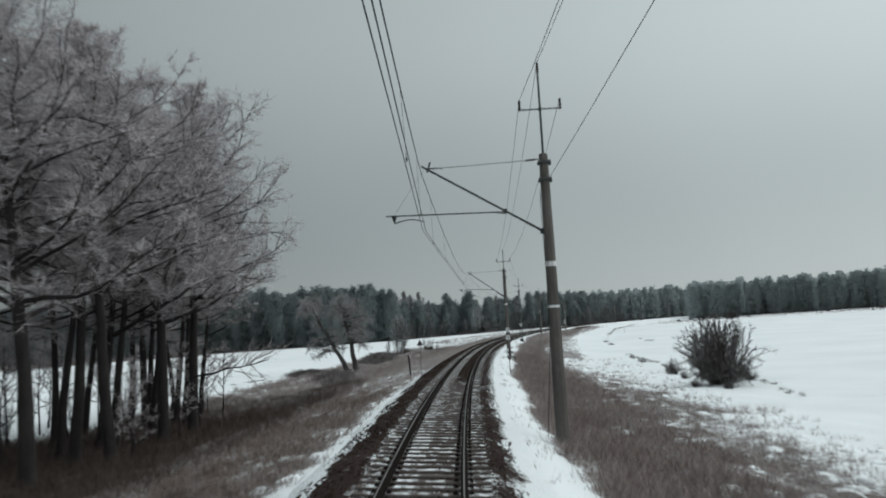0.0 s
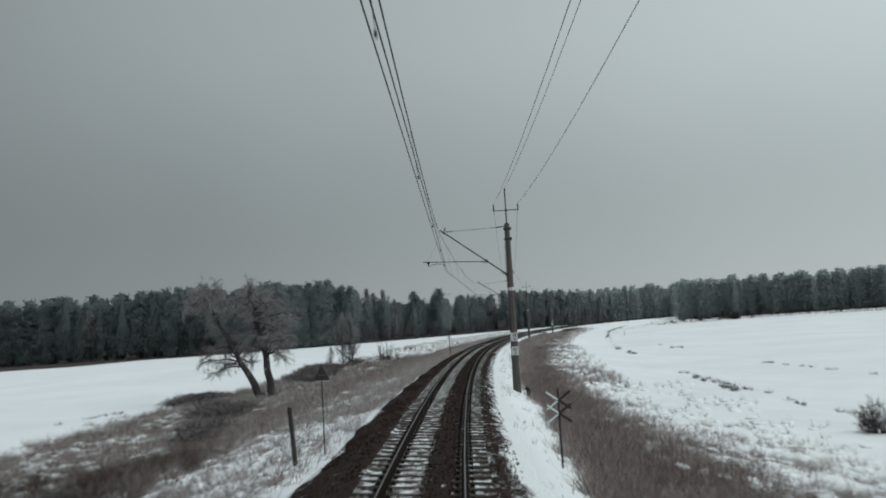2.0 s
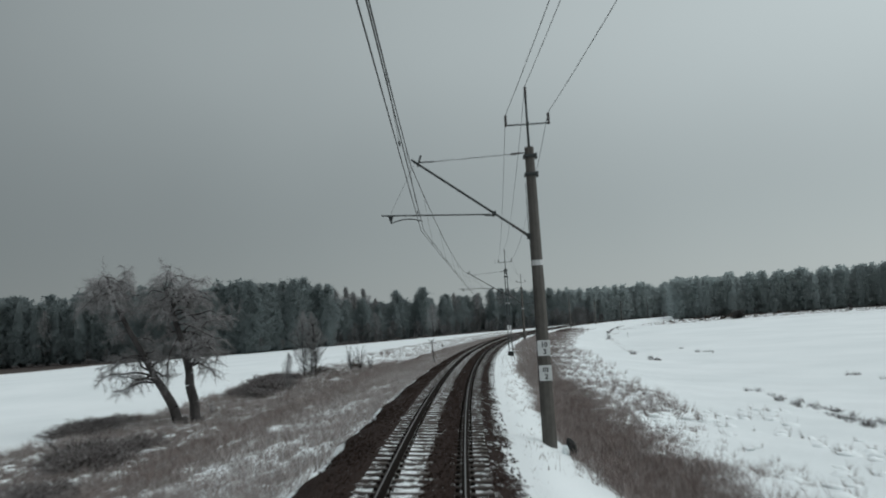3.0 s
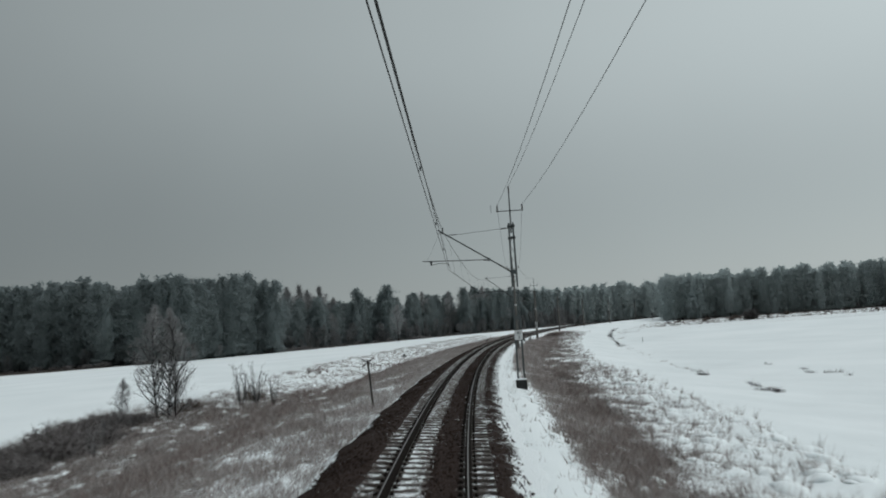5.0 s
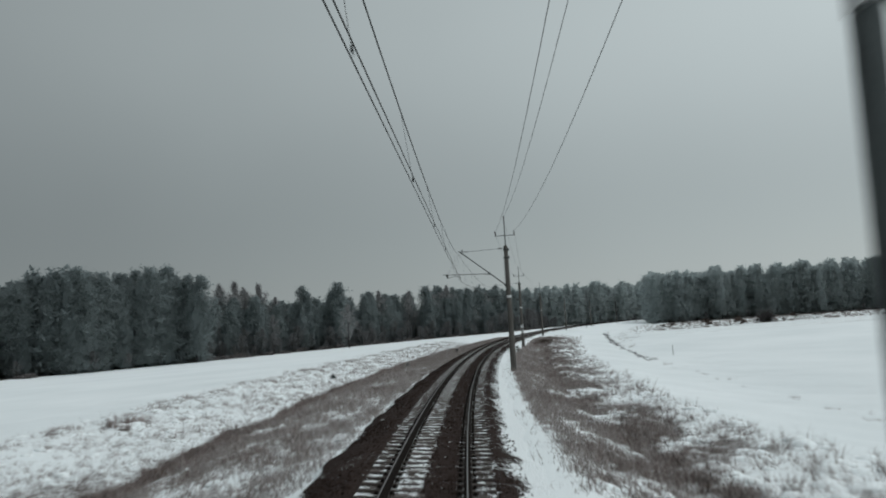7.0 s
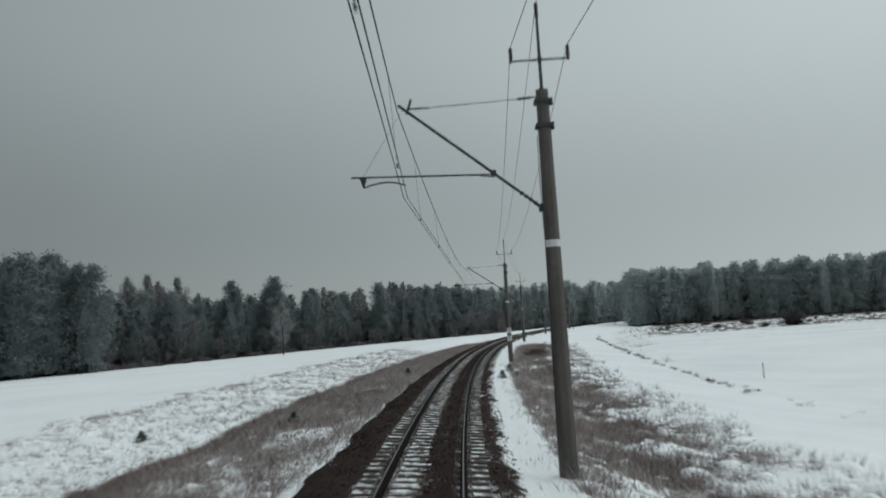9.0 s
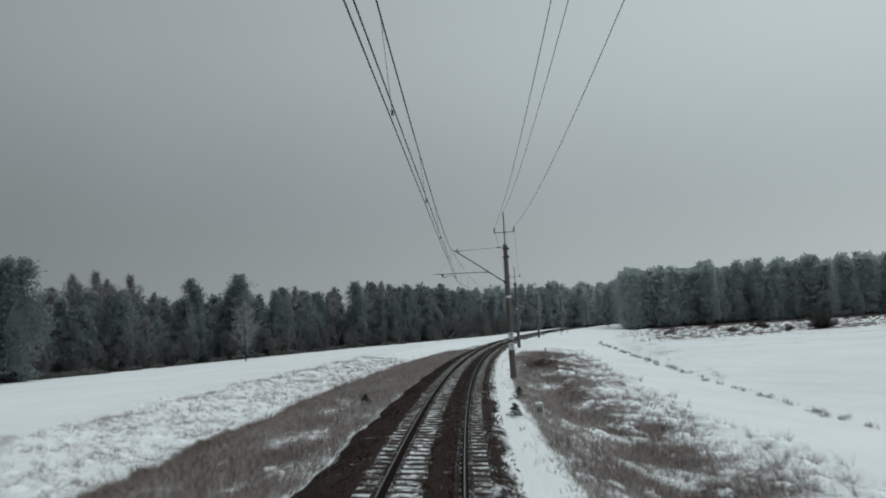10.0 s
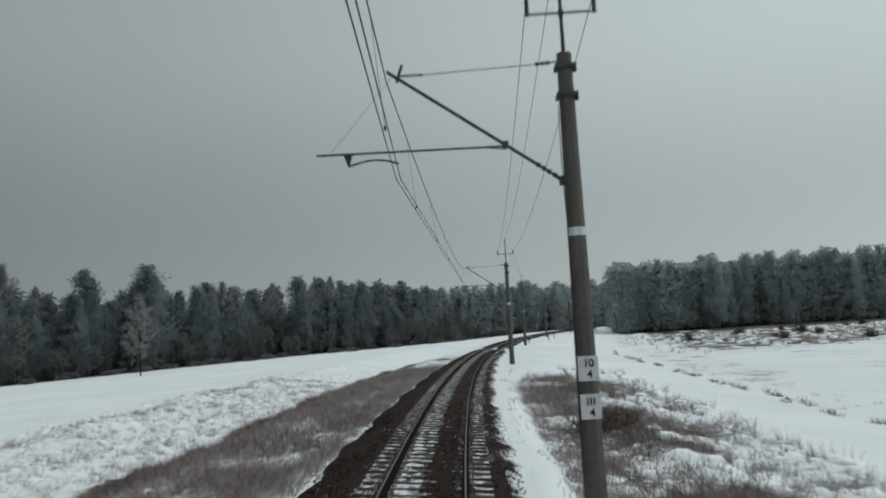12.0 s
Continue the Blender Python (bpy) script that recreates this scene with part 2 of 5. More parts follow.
def bed_material():
    """Dark wet ballast with snow caught between the stones."""
    m, t, b = material("snowy_ballast", .9)
    b.inputs["Specular IOR Level"].default_value = .06
    c = attribute(t, "snow")
    n1, n2, n3 = tex(t, .7, 4, .6), tex(t, 4.2, 5, .7), tex(t, 19.0, 4, .75)
    mix = sums(t, "ADD", sums(t, "MULTIPLY", n1, .5), sums(t, "MULTIPLY", n2, .75))
    mix = sums(t, "SUBTRACT", sums(t, "ADD", mix, sums(t, "MULTIPLY", n3, .8)), 1.025)
    f = sums(t, "ADD", c, sums(t, "MULTIPLY", mix, 2.5))
    n = t.nodes.new("ShaderNodeMapRange")
    n.interpolation_type = "SMOOTHSTEP"
    n.inputs["From Min"].default_value, n.inputs["From Max"].default_value = .49, .61
    t.links.new(f, n.inputs["Value"])
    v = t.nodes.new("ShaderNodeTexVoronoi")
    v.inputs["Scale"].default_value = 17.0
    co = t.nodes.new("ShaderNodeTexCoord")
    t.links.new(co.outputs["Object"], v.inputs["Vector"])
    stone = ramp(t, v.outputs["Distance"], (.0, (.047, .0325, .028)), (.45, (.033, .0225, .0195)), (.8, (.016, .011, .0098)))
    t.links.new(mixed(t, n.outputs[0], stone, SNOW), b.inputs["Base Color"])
    bumped(t, b, sums(t, "SUBTRACT", 1.0, v.outputs["Distance"]), .8, .05)
    return m


M_GROUND, M_BED = ground_material(), bed_material()
M_RAIL = mottled("rusty_rail_side", (.008, .0062, .0055), (.018, .0135, .0118), 9, .95, 0)
M_RAIL.node_tree.nodes["Principled BSDF"].inputs["Specular IOR Level"].default_value = .05
M_RAILTOP = mottled("polished_rail_head", (.13, .125, .122), (.22, .215, .21), 5, .45, .8, .05)
M_CONCRETE = mottled("weathered_concrete", (.058, .054, .049), (.125, .116, .106), 2.6, .88, 0, .5, (1, 1, .35))
M_PALE = mottled("pale_weathered_stone", (.26, .255, .245), (.42, .41, .40), 4, .9, 0, .5)
M_STEEL = mottled("dark_painted_steel", (.035, .04, .04), (.075, .082, .082), 4, .6, .4)
M_LATTICE = mottled("grey_painted_steel", (.05, .058, .06), (.105, .118, .12), 5, .6, .3)
M_WIRE = mottled("oxidised_copper_wire", (.025, .027, .027), (.05, .052, .05), 3, .6, .5)
M_FEEDER = mottled("dull_aluminium_wire", (.14, .146, .146), (.22, .226, .226), 3, .6, .3)
M_PORCELAIN = mottled("brown_glazed_porcelain", (.022, .018, .018), (.04, .032, .03), 8, .3)
M_WHITE = mottled("worn_white_paint", (.48, .49, .49), (.70, .71, .71), 7, .6)
M_BLACK = mottled("black_sign_paint", (.012, .012, .013), (.025, .025, .026), 12, .6)
M_TIMBER = mottled("grey_weathered_timber", (.03, .027, .026), (.08, .073, .068), 5, .9, 0, .5, (1, 1, .2))
M_BARK = mottled("dark_wet_bark", (.012, .0105, .0105), (.042, .036, .035), 2.5, .95, 0, .8, (1, 1, .3), .03)
M_OLDBARK = mottled("grey_willow_bark", (.02, .0175, .017), (.11, .10, .098), 2.2, .95, 0, .8, (1, 1, .3), .03)
M_SNOW = mottled("settled_snow", (.76, .81, .825), (.84, .875, .89), 3, .7, 0, .3)
M_TAR = mottled("tarred_footing", (.012, .012, .012), (.03, .03, .03), 8, .8)
M_STONE = random_tint("ballast_stone", ((.0, (.013, .0088, .0076)), (.55, (.031, .021, .0175)), (.85, (.046, .032, .027)), (1.0, (.07, .052, .045))), .95)
M_STONE.node_tree.nodes["Principled BSDF"].inputs["Specular IOR Level"].default_value = .06
M_YELLOW = mottled("faded_yellow_paint", (.30, .22, .05), (.46, .35, .10), 6, .6)


def sleeper_material():
    m, t, b = material("snow_dusted_sleeper", .85)
    g = t.nodes.new("ShaderNodeNewGeometry")
    n1 = t.nodes.new("ShaderNodeTexNoise")
    n1.inputs["Scale"].default_value, n1.inputs["Detail"].default_value = 4.5, 6.0
    t.links.new(g.outputs["Position"], n1.inputs["Vector"])
    sep = t.nodes.new("ShaderNodeSeparateXYZ")
    t.links.new(g.outputs["Normal"], sep.inputs[0])
    up = sums(t, "GREATER_THAN", sep.outputs["Z"], .8)
    n = t.nodes.new("ShaderNodeMapRange")
    n.interpolation_type = "SMOOTHSTEP"
    n.inputs["From Min"].default_value, n.inputs["From Max"].default_value = .485, .61
    t.links.new(n1.outputs["Fac"], n.inputs["Value"])
    across = sums(t, "ADD", sums(t, "MULTIPLY", attribute(t, "across"), .385), .5)
    side = ramp(t, across, (.0, (.05, .05, .05)), (.14, (.05, .05, .05)), (.2, (.03, .03, .03)), (.27, (.10, .10, .10)), (.42, (.07, .07, .07)), (.5, (.0, .0, .0)), (.75, (.0, .0, .0)), (.82, (.055, .055, .055)), (1.0, (.05, .05, .05)))
    t.links.new(sums(t, "ADD", n1.outputs["Fac"], sums(t, "SUBTRACT", side, .045)), n.inputs["Value"])
    wood = ramp(t, tex(t, 7, 4, .6, "Object", (.2, 1, 1)), (.3, (.035, .0285, .025)), (.7, (.115, .098, .089)))
    t.links.new(mixed(t, sums(t, "MULTIPLY", up, n.outputs[0]), wood, SNOW), b.inputs["Base Color"])
    bumped(t, b, n1.outputs["Fac"], .4, .02)
    return m


M_SLEEPER = sleeper_material()
M_GRASS = random_tint("dead_grass", ((.0, (.0560, .0380, .0316)), (.45, (.1232, .0880, .0725)), (.75, (.2128, .1620, .1376)), (.95, (.4704, .4100, .3813))))
# Dead undergrowth stalks, with shade put into their dark colour.
M_SHADEGROWTH = random_tint("shade_dark_undergrowth", ((.0, (0.02119, 0.01485, 0.01256)), (.5, (0.05441, 0.03915, 0.03267)), (.95, (0.1512, 0.1188, 0.1042))))
M_MAUVE = random_tint("pale_brown_grass", ((.0, (.105, .080, .073)), (.45, (.21, .165, .153)), (.75, (.33, .275, .26)), (.95, (.53, .49, .48))))
M_FROSTGRASS = random_tint("frosted_grass", ((.0, (.12, .094, .086)), (.35, (.25, .212, .20)), (.7, (.42, .385, .372)), (.95, (.62, .62, .62))))
M_TWIG = random_tint("frosted_twigs", ((.0, (.25, .224, .23)), (.5, (.47, .434, .443)), (.9, (.69, .665, .675))))
M_DARKTWIG = random_tint("bare_dark_twigs", ((.0, (.035, .031, .031)), (.5, (.085, .077, .076)), (.95, (.20, .19, .19))))
M_BRUSH = random_tint("dry_brown_brush", ((.0, (.0448, .0320, .0270)), (.5, (.1064, .0800, .0679)), (.95, (.2688, .2200, .2000))))
M_FROSTBRUSH = random_tint("frosted_brush_twigs", ((.0, (0.0675, 0.0585, 0.057)), (.5, (0.1575, 0.141, 0.138)), (.8, (0.3, 0.282, 0.2805)), (.95, (0.6, 0.5925, 0.6))))
# Frosted needles; distance haze is put into both colours, more in the second.
M_NEEDLE = random_tint("frosted_hazed_pine_needles", ((.0, (.20, .234, .236)), (.5, (.225, .262, .265)), (.85, (.245, .284, .287)), (1.0, (.275, .314, .318))), two_sided=.6)
M_HAZED = random_tint("rimed_hazed_pine_needles", ((.0, (.40, .452, .454)), (.5, (.44, .495, .498)), (1.0, (.50, .553, .557))), two_sided=.6)
M_BIRCHTWIG = random_tint("frosted_birch_twigs", ((.0, (0.15, 0.1475, 0.15)), (.5, (0.275, 0.2725, 0.275)), (.95, (0.45, 0.45, 0.4562))))
M_THICKET = random_tint("dim_frosted_thicket_twigs", ((.0, (.115, .115, .117)), (.5, (.17, .17, .173)), (.95, (.25, .25, .254))))
M_WILLOW = random_tint("frosted_willow_twigs", ((.0, (.13, .122, .122)), (.5, (.26, .25, .252)), (.95, (.44, .43, .435))))
M_SPRUCE = random_tint("young_spruce_needles", ((.0, (.012, .017, .016)), (.6, (.03, .042, .038)), (1.0, (.07, .085, .08))))


# ---- mesh helpers ----
def mesh_of(name, verts, faces, mat=None, smooth=False):
    """A mesh from an array of places and one of faces that all have the same number of corners."""
    verts, faces = np.asarray(verts, np.float32), np.asarray(faces, np.int32)
    me = bpy.data.meshes.new(name)
    k = faces.shape[1]
    me.vertices.add(len(verts))
    me.vertices.foreach_set("co", verts.ravel())
    me.loops.add(faces.size)
    me.loops.foreach_set("vertex_index", faces.ravel())
    me.polygons.add(len(faces))
    me.polygons.foreach_set("loop_start", np.arange(0, faces.size, k, dtype=np.int32))
    me.polygons.foreach_set("use_smooth", np.full(len(faces), smooth))
    me.update(calc_edges=True)
    me.validate()
    if mat:
        me.materials.append(mat)
    return me


def part(name, data, mat=None, parent=None, label="", m=None):
    """One mesh object from a bmesh or a mesh, under a thing or a part."""
    if isinstance(data, bmesh.types.BMesh):
        me = bpy.data.meshes.new(name)
        data.to_mesh(me)
        data.free()
        data = me
    if mat and not len(data.materials):
        data.materials.append(mat)
    ob = new(name, data)
    if m is not None:
        ob.matrix_basis = m
    if parent:
        ob.parent = parent
    if label:
        ob["label"] = label
    return ob


def thing(name, label, category, group="", kind="", m=None):
    e = new(name)
    e.empty_display_size = .3
    if m is not None:
        e.matrix_basis = m
    return tagged(e, label, category, group, kind)


def box(bm, x0, x1, y0, y1, z0, z1, bevel=0.0, m=None):
    r = bmesh.ops.create_cube(bm, size=1.0)
    bmesh.ops.transform(bm, verts=r["verts"], matrix=(m or Matrix()) @ Matrix.Translation(((x0 + x1) / 2, (y0 + y1) / 2, (z0 + z1) / 2)) @ Matrix.Diagonal((x1 - x0, y1 - y0, z1 - z0, 1)))
    if bevel:
        es = list({e for v in r["verts"] for e in v.link_edges})
        bmesh.ops.bevel(bm, geom=es, offset=bevel, segments=1, affect="EDGES")
    return bm


def bar(bm, a, b, r0, r1=None, n=8):
    """A round bar between two places."""
    a, b = Vector(a), Vector(b)
    r = bmesh.ops.create_cone(bm, segments=n, radius1=r0, radius2=r0 if r1 is None else r1, depth=(b - a).length, cap_ends=True)
    bmesh.ops.transform(bm, verts=r["verts"], matrix=Matrix.Translation((a + b) / 2) @ (b - a).to_track_quat("Z", "Y").to_matrix().to_4x4())
    return bm


def tubes(p0, p1, r0, r1, n=3):
    """Places and quads of many tapered sticks at once."""
    p0, p1 = np.asarray(p0, float), np.asarray(p1, float)
    d = p1 - p0
    d /= np.linalg.norm(d, axis=1, keepdims=True) + 1e-9
    ref = np.where(np.abs(d[:, 2:3]) > .9, np.array([[1.0, 0, 0]]), np.array([[0, 0, 1.0]]))
    u = np.cross(d, ref)
    u /= np.linalg.norm(u, axis=1, keepdims=True) + 1e-9
    v = np.cross(d, u)
    ang = np.arange(n) / n * 2 * math.pi
    ring = np.cos(ang)[None, :, None] * u[:, None] + np.sin(ang)[None, :, None] * v[:, None]
    a = p0[:, None] + ring * np.asarray(r0, float)[:, None, None]
    b = p1[:, None] + ring * np.asarray(r1, float)[:, None, None]
    verts = np.concatenate([a, b], 1).reshape(-1, 3)
    i = np.arange(n)
    quad = np.stack([i, (i + 1) % n, n + (i + 1) % n, n + i], 1)
    faces = (np.arange(len(p0))[:, None, None] * 2 * n + quad[None]).reshape(-1, 4)
    return verts, faces


def sweep(points, radius, n=5):
    """A round wire through places, as one mesh."""
    pts = [Vector(p) for p in points]
    verts, faces = [], []
    for i, p in enumerate(pts):
        d = (pts[min(i + 1, len(pts) - 1)] - pts[max(i - 1, 0)]).normalized()
        u = d.cross(Vector((0, 0, 1)) if abs(d.z) < .95 else Vector((1, 0, 0))).normalized()
        v = d.cross(u)
        for k in range(n):
            a = 2 * math.pi * k / n
            verts.append(p + (u * math.cos(a) + v * math.sin(a)) * radius)
    for i in range(len(pts) - 1):
        for k in range(n):
            faces.append((i * n + k, i * n + (k + 1) % n, (i + 1) * n + (k + 1) % n, (i + 1) * n + k))
    return np.array([tuple(v) for v in verts]), np.array(faces)


# ---- ground: one sheet to the horizon ----
def spaced(*runs):
    out = []
    for a, b, step in runs:
        out += list(np.arange(a, b, step))
    return np.array(out)


def build_ground():
    ss = spaced((-300, -40, 26), (-40, 0, 5), (0, 300, .75), (300, 420, 2), (420, 700, 14), (700, 2900, 110), (2900, 2901, 5))
    la = spaced((-2600, -400, 220), (-400, -120, 20), (-120, -40, 5), (-40, -24, 1.2), (-24, 24, .4), (24, 40, 1.2), (40, 120, 5), (120, 400, 20), (400, 2601, 220))
    s2, l2 = np.meshgrid(ss, la, indexing="ij")
    sf, lf = s2.ravel(), l2.ravel()
    z = relief(sf, lf)
    z += np.where((np.abs(lf) > 3) & (np.abs(lf) < 24), np.random.normal(0, .045, len(lf)) * (0.25 + cover(sf, lf)), 0)
    pts = track(sf, lf, z)
    ns, nl = len(ss), len(la)
    i, j = np.meshgrid(np.arange(ns - 1), np.arange(nl - 1), indexing="ij")
    a = (i * nl + j).ravel()
    faces = np.stack([a, a + 1, a + nl + 1, a + nl], 1)[:, ::-1]
    me = mesh_of("ground", pts, faces, M_GROUND, True)
    me.flip_normals() if me.polygons[0].normal.z < 0 else None
    at_ = me.attributes.new("cover", "FLOAT", "POINT")
    at_.data.foreach_set("value", cover(sf, lf).astype(np.float32))
    return tagged(new("ground", me), "snow-covered field and verge with patches of dead grass", "ground", kind="structure")


build_ground()


# ---- track: ballast bed, rails, sleepers ----
def bed_height(lat, s=100.0):
    z = np.interp(lat, [-3.2, -2.75, -2.1, -1.6, -1.36, -1.24, -.95, -.6, 0, .6, .95, 1.24, 1.36, 1.6, 1.85, 2.4, 3.0], [-.95, -.62, -.32, -.2, -.19, -.232, -.232, -.228, -.228, -.228, -.232, -.232, -.2, -.24, -.33, -.5, -.85])
    z = z + .062 * blend(34, 50, s) * blend(-.16, -.02, lat) * (1 - blend(.5, .64, lat)) + (.014 * np.sin(s * .37 + lat) + .012 * np.sin(s * 1.7 + 2 * lat)) * (np.abs(lat) > 1.2) * (np.abs(lat) < 1.6)
    return z - CANT * np.clip(lat, -1.9, 1.9)


def bed_snow(s, lat):
    """How readily snow lies on the ballast across the track."""
    early = np.interp(lat, [-2.6, -2.35, -2.1, -1.5, -1.3, -.85, -.6, 0, .6, .85, 1.35, 1.5, 1.8, 2.1], [1.2, .9, .0, .05, .5, .42, .28, .26, .2, .3, .3, .12, .45, 1.2])
    late = np.interp(lat, [-3.0, -2.85, -2.7, -1.45, -1.3, -.85, -.62, -.15, 0, .6, .85, 1.3, 1.45, 1.75, 2.05], [1.2, .7, -.4, -.35, .34, .44, .9, .6, -.35, -.3, .3, .3, .1, .42, 1.2])
    cross = blend(327, 329, s) * (1 - blend(333, 335, s))
    foot = .55 * np.exp(-((np.abs(lat) - .7535) / .12) ** 2)
    return np.maximum(early + (late - early) * blend(30, 75, s) - foot, cross * .9)


def build_bed():
    ss = np.arange(-60, 520, .4)
    la = np.arange(-3.2, 3.05, .12)
    s2, l2 = np.meshgrid(ss, la, indexing="ij")
    sf, lf = s2.ravel(), l2.ravel()
    z = bed_height(lf, sf) + np.random.normal(0, .012, len(lf)) * (np.abs(lf) < 2.6)
    wob = np.where(np.abs(lf) > 1.7, .10 * np.sin(sf * .7 + lf) + .07 * np.sin(sf * 1.9), 0)
    pts = track(sf, lf + wob, z)
    ns, nl = len(ss), len(la)
    i, j = np.meshgrid(np.arange(ns - 1), np.arange(nl - 1), indexing="ij")
    a = (i * nl + j).ravel()
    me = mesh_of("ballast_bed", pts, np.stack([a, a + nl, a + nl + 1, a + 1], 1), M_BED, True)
    me.flip_normals() if me.polygons[0].normal.z < 0 else None
    at_ = me.attributes.new("snow", "FLOAT", "POINT")
    at_.data.foreach_set("value", bed_snow(sf, lf).astype(np.float32))
    return tagged(new("ballast_bed", me), "dark stone ballast bed with patches of snow", "track bed", kind="structure")


build_bed()


def build_stones():
    n = 30000
    s = np.random.uniform(2, 150, n)
    s[: n // 3] = np.random.uniform(150, 262, n // 3)
    lat = np.concatenate([np.random.uniform(-2.75, -1.4, n // 2), np.random.uniform(1.3, 2.0, n // 5), np.random.uniform(-.1, .62, n - n // 2 - n // 5)])
    np.random.shuffle(lat)
    r = np.random.uniform(.018, .042, n)
    c = track(s, lat, bed_height(lat, s) + r * .35)
    octa = np.array([[1, 0, 0], [-1, 0, 0], [0, 1, 0], [0, -1, 0], [0, 0, 1], [0, 0, -1]], float)
    shape = octa[None] * np.random.uniform(.6, 1.25, (n, 6, 1)) + np.random.normal(0, .18, (n, 6, 3))
    th = np.random.uniform(0, 6.28, n)
    rx = shape[..., 0] * np.cos(th)[:, None] - shape[..., 1] * np.sin(th)[:, None]
    ry = shape[..., 0] * np.sin(th)[:, None] + shape[..., 1] * np.cos(th)[:, None]
    shape = np.stack([rx, ry, shape[..., 2] * .7], -1)
    v = (c[:, None] + shape * r[:, None, None]).reshape(-1, 3)
    tri = np.array([[0, 2, 4], [2, 1, 4], [1, 3, 4], [3, 0, 4], [2, 0, 5], [1, 2, 5], [3, 1, 5], [0, 3, 5]])
    f = (np.arange(n)[:, None, None] * 6 + tri[None]).reshape(-1, 3)
    tagged(new("ballast_stones", mesh_of("ballast_stones", v, f, M_STONE)), "loose dark crushed stones lying on the ballast", "gravel", kind="stuff")


build_stones()

RAILWAY = thing("railway_track", "single standard-gauge track with snow-dusted sleepers on dark ballast", "railway track")


def build_rail(side):
    ss = np.arange(-60, 520, 1.0)
    prof = np.array([(-.0725, -.172), (.0725, -.172), (.0725, -.160), (.012, -.146), (.009, -.045), (.036, -.036), (.036, -.008), (.0125, 0), (-.0125, 0), (-.036, -.008), (-.036, -.036), (-.009, -.045), (-.012, -.146), (-.0725, -.160)])
    n = len(prof)
    s2 = np.repeat(ss, n)
    p2 = np.tile(prof, (len(ss), 1))
    lat = side * .7535 + p2[:, 0]
    v = track(s2, lat, p2[:, 1] - CANT * lat)
    i, k = np.meshgrid(np.arange(len(ss) - 1), np.arange(n), indexing="ij")
    f = np.stack([i * n + k, i * n + (k + 1) % n, (i + 1) * n + (k + 1) % n, (i + 1) * n + k], -1).reshape(-1, 4)
    me = mesh_of("rail", v, f, M_RAIL)
    me.materials.append(M_RAILTOP)
    top = np.tile(np.arange(n) == 7, len(ss) - 1).astype(np.int32)
    me.polygons.foreach_set("material_index", top)
    part("rail", me, None, RAILWAY, "steel rail with a polished head and rusty sides")


build_rail(-1)
build_rail(1)


def sleeper_mesh():
    bm = bmesh.new()
    box(bm, -1.3, 1.3, -.125, .125, -.36, -.18, .018)
    for x in (-1, 1):
        for dx in (-.145, .145):
            box(bm, x * .7535 + dx - .05, x * .7535 + dx + .05, -.06, .06, -.18, -.150, .01)
            box(bm, x * .7535 + dx - .02, x * .7535 + dx + .02, -.02, .02, -.150, -.115)
    me = bpy.data.meshes.new("sleeper")
    bm.to_mesh(me)
    bm.free()
    me.materials.append(M_SLEEPER)
    me.materials.append(M_RAIL)
    for p in me.polygons:
        p.material_index = 1 if p.center.z > -.179 else 0
    across = me.attributes.new("across", "FLOAT", "POINT")
    across.data.foreach_set("value", np.array([v.co.x for v in me.vertices], np.float32))
    return me


SLEEPER = sleeper_mesh()


def sleeper_pose(s):
    return line_pose(s) @ pose(0, 0, 0, 0, math.degrees(math.atan(CANT)), 0)


def build_far_sleepers():
    co = np.array([v.co for v in SLEEPER.vertices])
    polys = [list(p.vertices) for p in SLEEPER.polygons]
    mats = [p.material_index for p in SLEEPER.polygons]
    quads = [q for q in polys if len(q) == 4]
    tris = [q + [q[0]] for q in polys if len(q) == 3]
    verts, faces = [], []
    count = 0
    for s in list(np.arange(-15, 6, .6)) + list(np.arange(186.0, 420, .6)):
        m = np.array(sleeper_pose(s))
        verts.append(co @ m[:3, :3].T + m[:3, 3])
        faces.append(np.array(quads) + count * len(co))
        count += 1
    me = mesh_of("sleeper_row", np.concatenate(verts), np.concatenate(faces), M_SLEEPER)
    across = me.attributes.new("across", "FLOAT", "POINT")
    across.data.foreach_set("value", np.tile(co[:, 0], count).astype(np.float32))
    ob = part("sleeper_row", me, None, RAILWAY, "row of snow-dusted sleepers farther along the line")
    ob["kind"] = "stuff"


build_far_sleepers()


# ---- overhead line ----
# station, kind, and across the line and over the rails: the shaft, the bracket's tip, joint and end, the cross-arm and the top
MASTS = [
    (25.82, "outer", dict(cx=3.78, tip=(-.20, 8.03), joint=(2.44, 6.40), end=(-1.44, 6.45), arm=9.68, top=10.95)),
    (81.39, "concrete", dict(cx=3.22, tip=(-.43, 7.96), joint=(2.02, 6.13), end=(-1.45, 6.27), arm=8.84, top=9.75)),
    (137.47, "lattice", dict(cx=3.17, saddle=-.40, tip=(-.71, 7.82), joint=(1.91, 6.11), end=(-1.62, 6.20), arm=8.60, top=9.62)),
    (189.78, "concrete", dict(cx=3.06, tip=(-.27, 7.95), joint=(1.83, 6.23), end=(-1.44, 6.32), arm=8.82, top=9.90)),
    (244.94, "concrete", dict(cx=3.15, tip=(-.33, 7.90), joint=(1.90, 6.31), end=(-1.78, 6.31), arm=8.88, top=9.95)),
    (298.8, "concrete", dict(cx=3.1, tip=(-.4, 7.90), joint=(1.90, 6.22), end=(-1.6, 6.27), arm=8.80, top=9.85)),
    (353.0, "concrete", None), (407.0, "concrete", None), (460.0, "concrete", None)]
USUAL = MASTS[5][2]
CONTACT = -.21


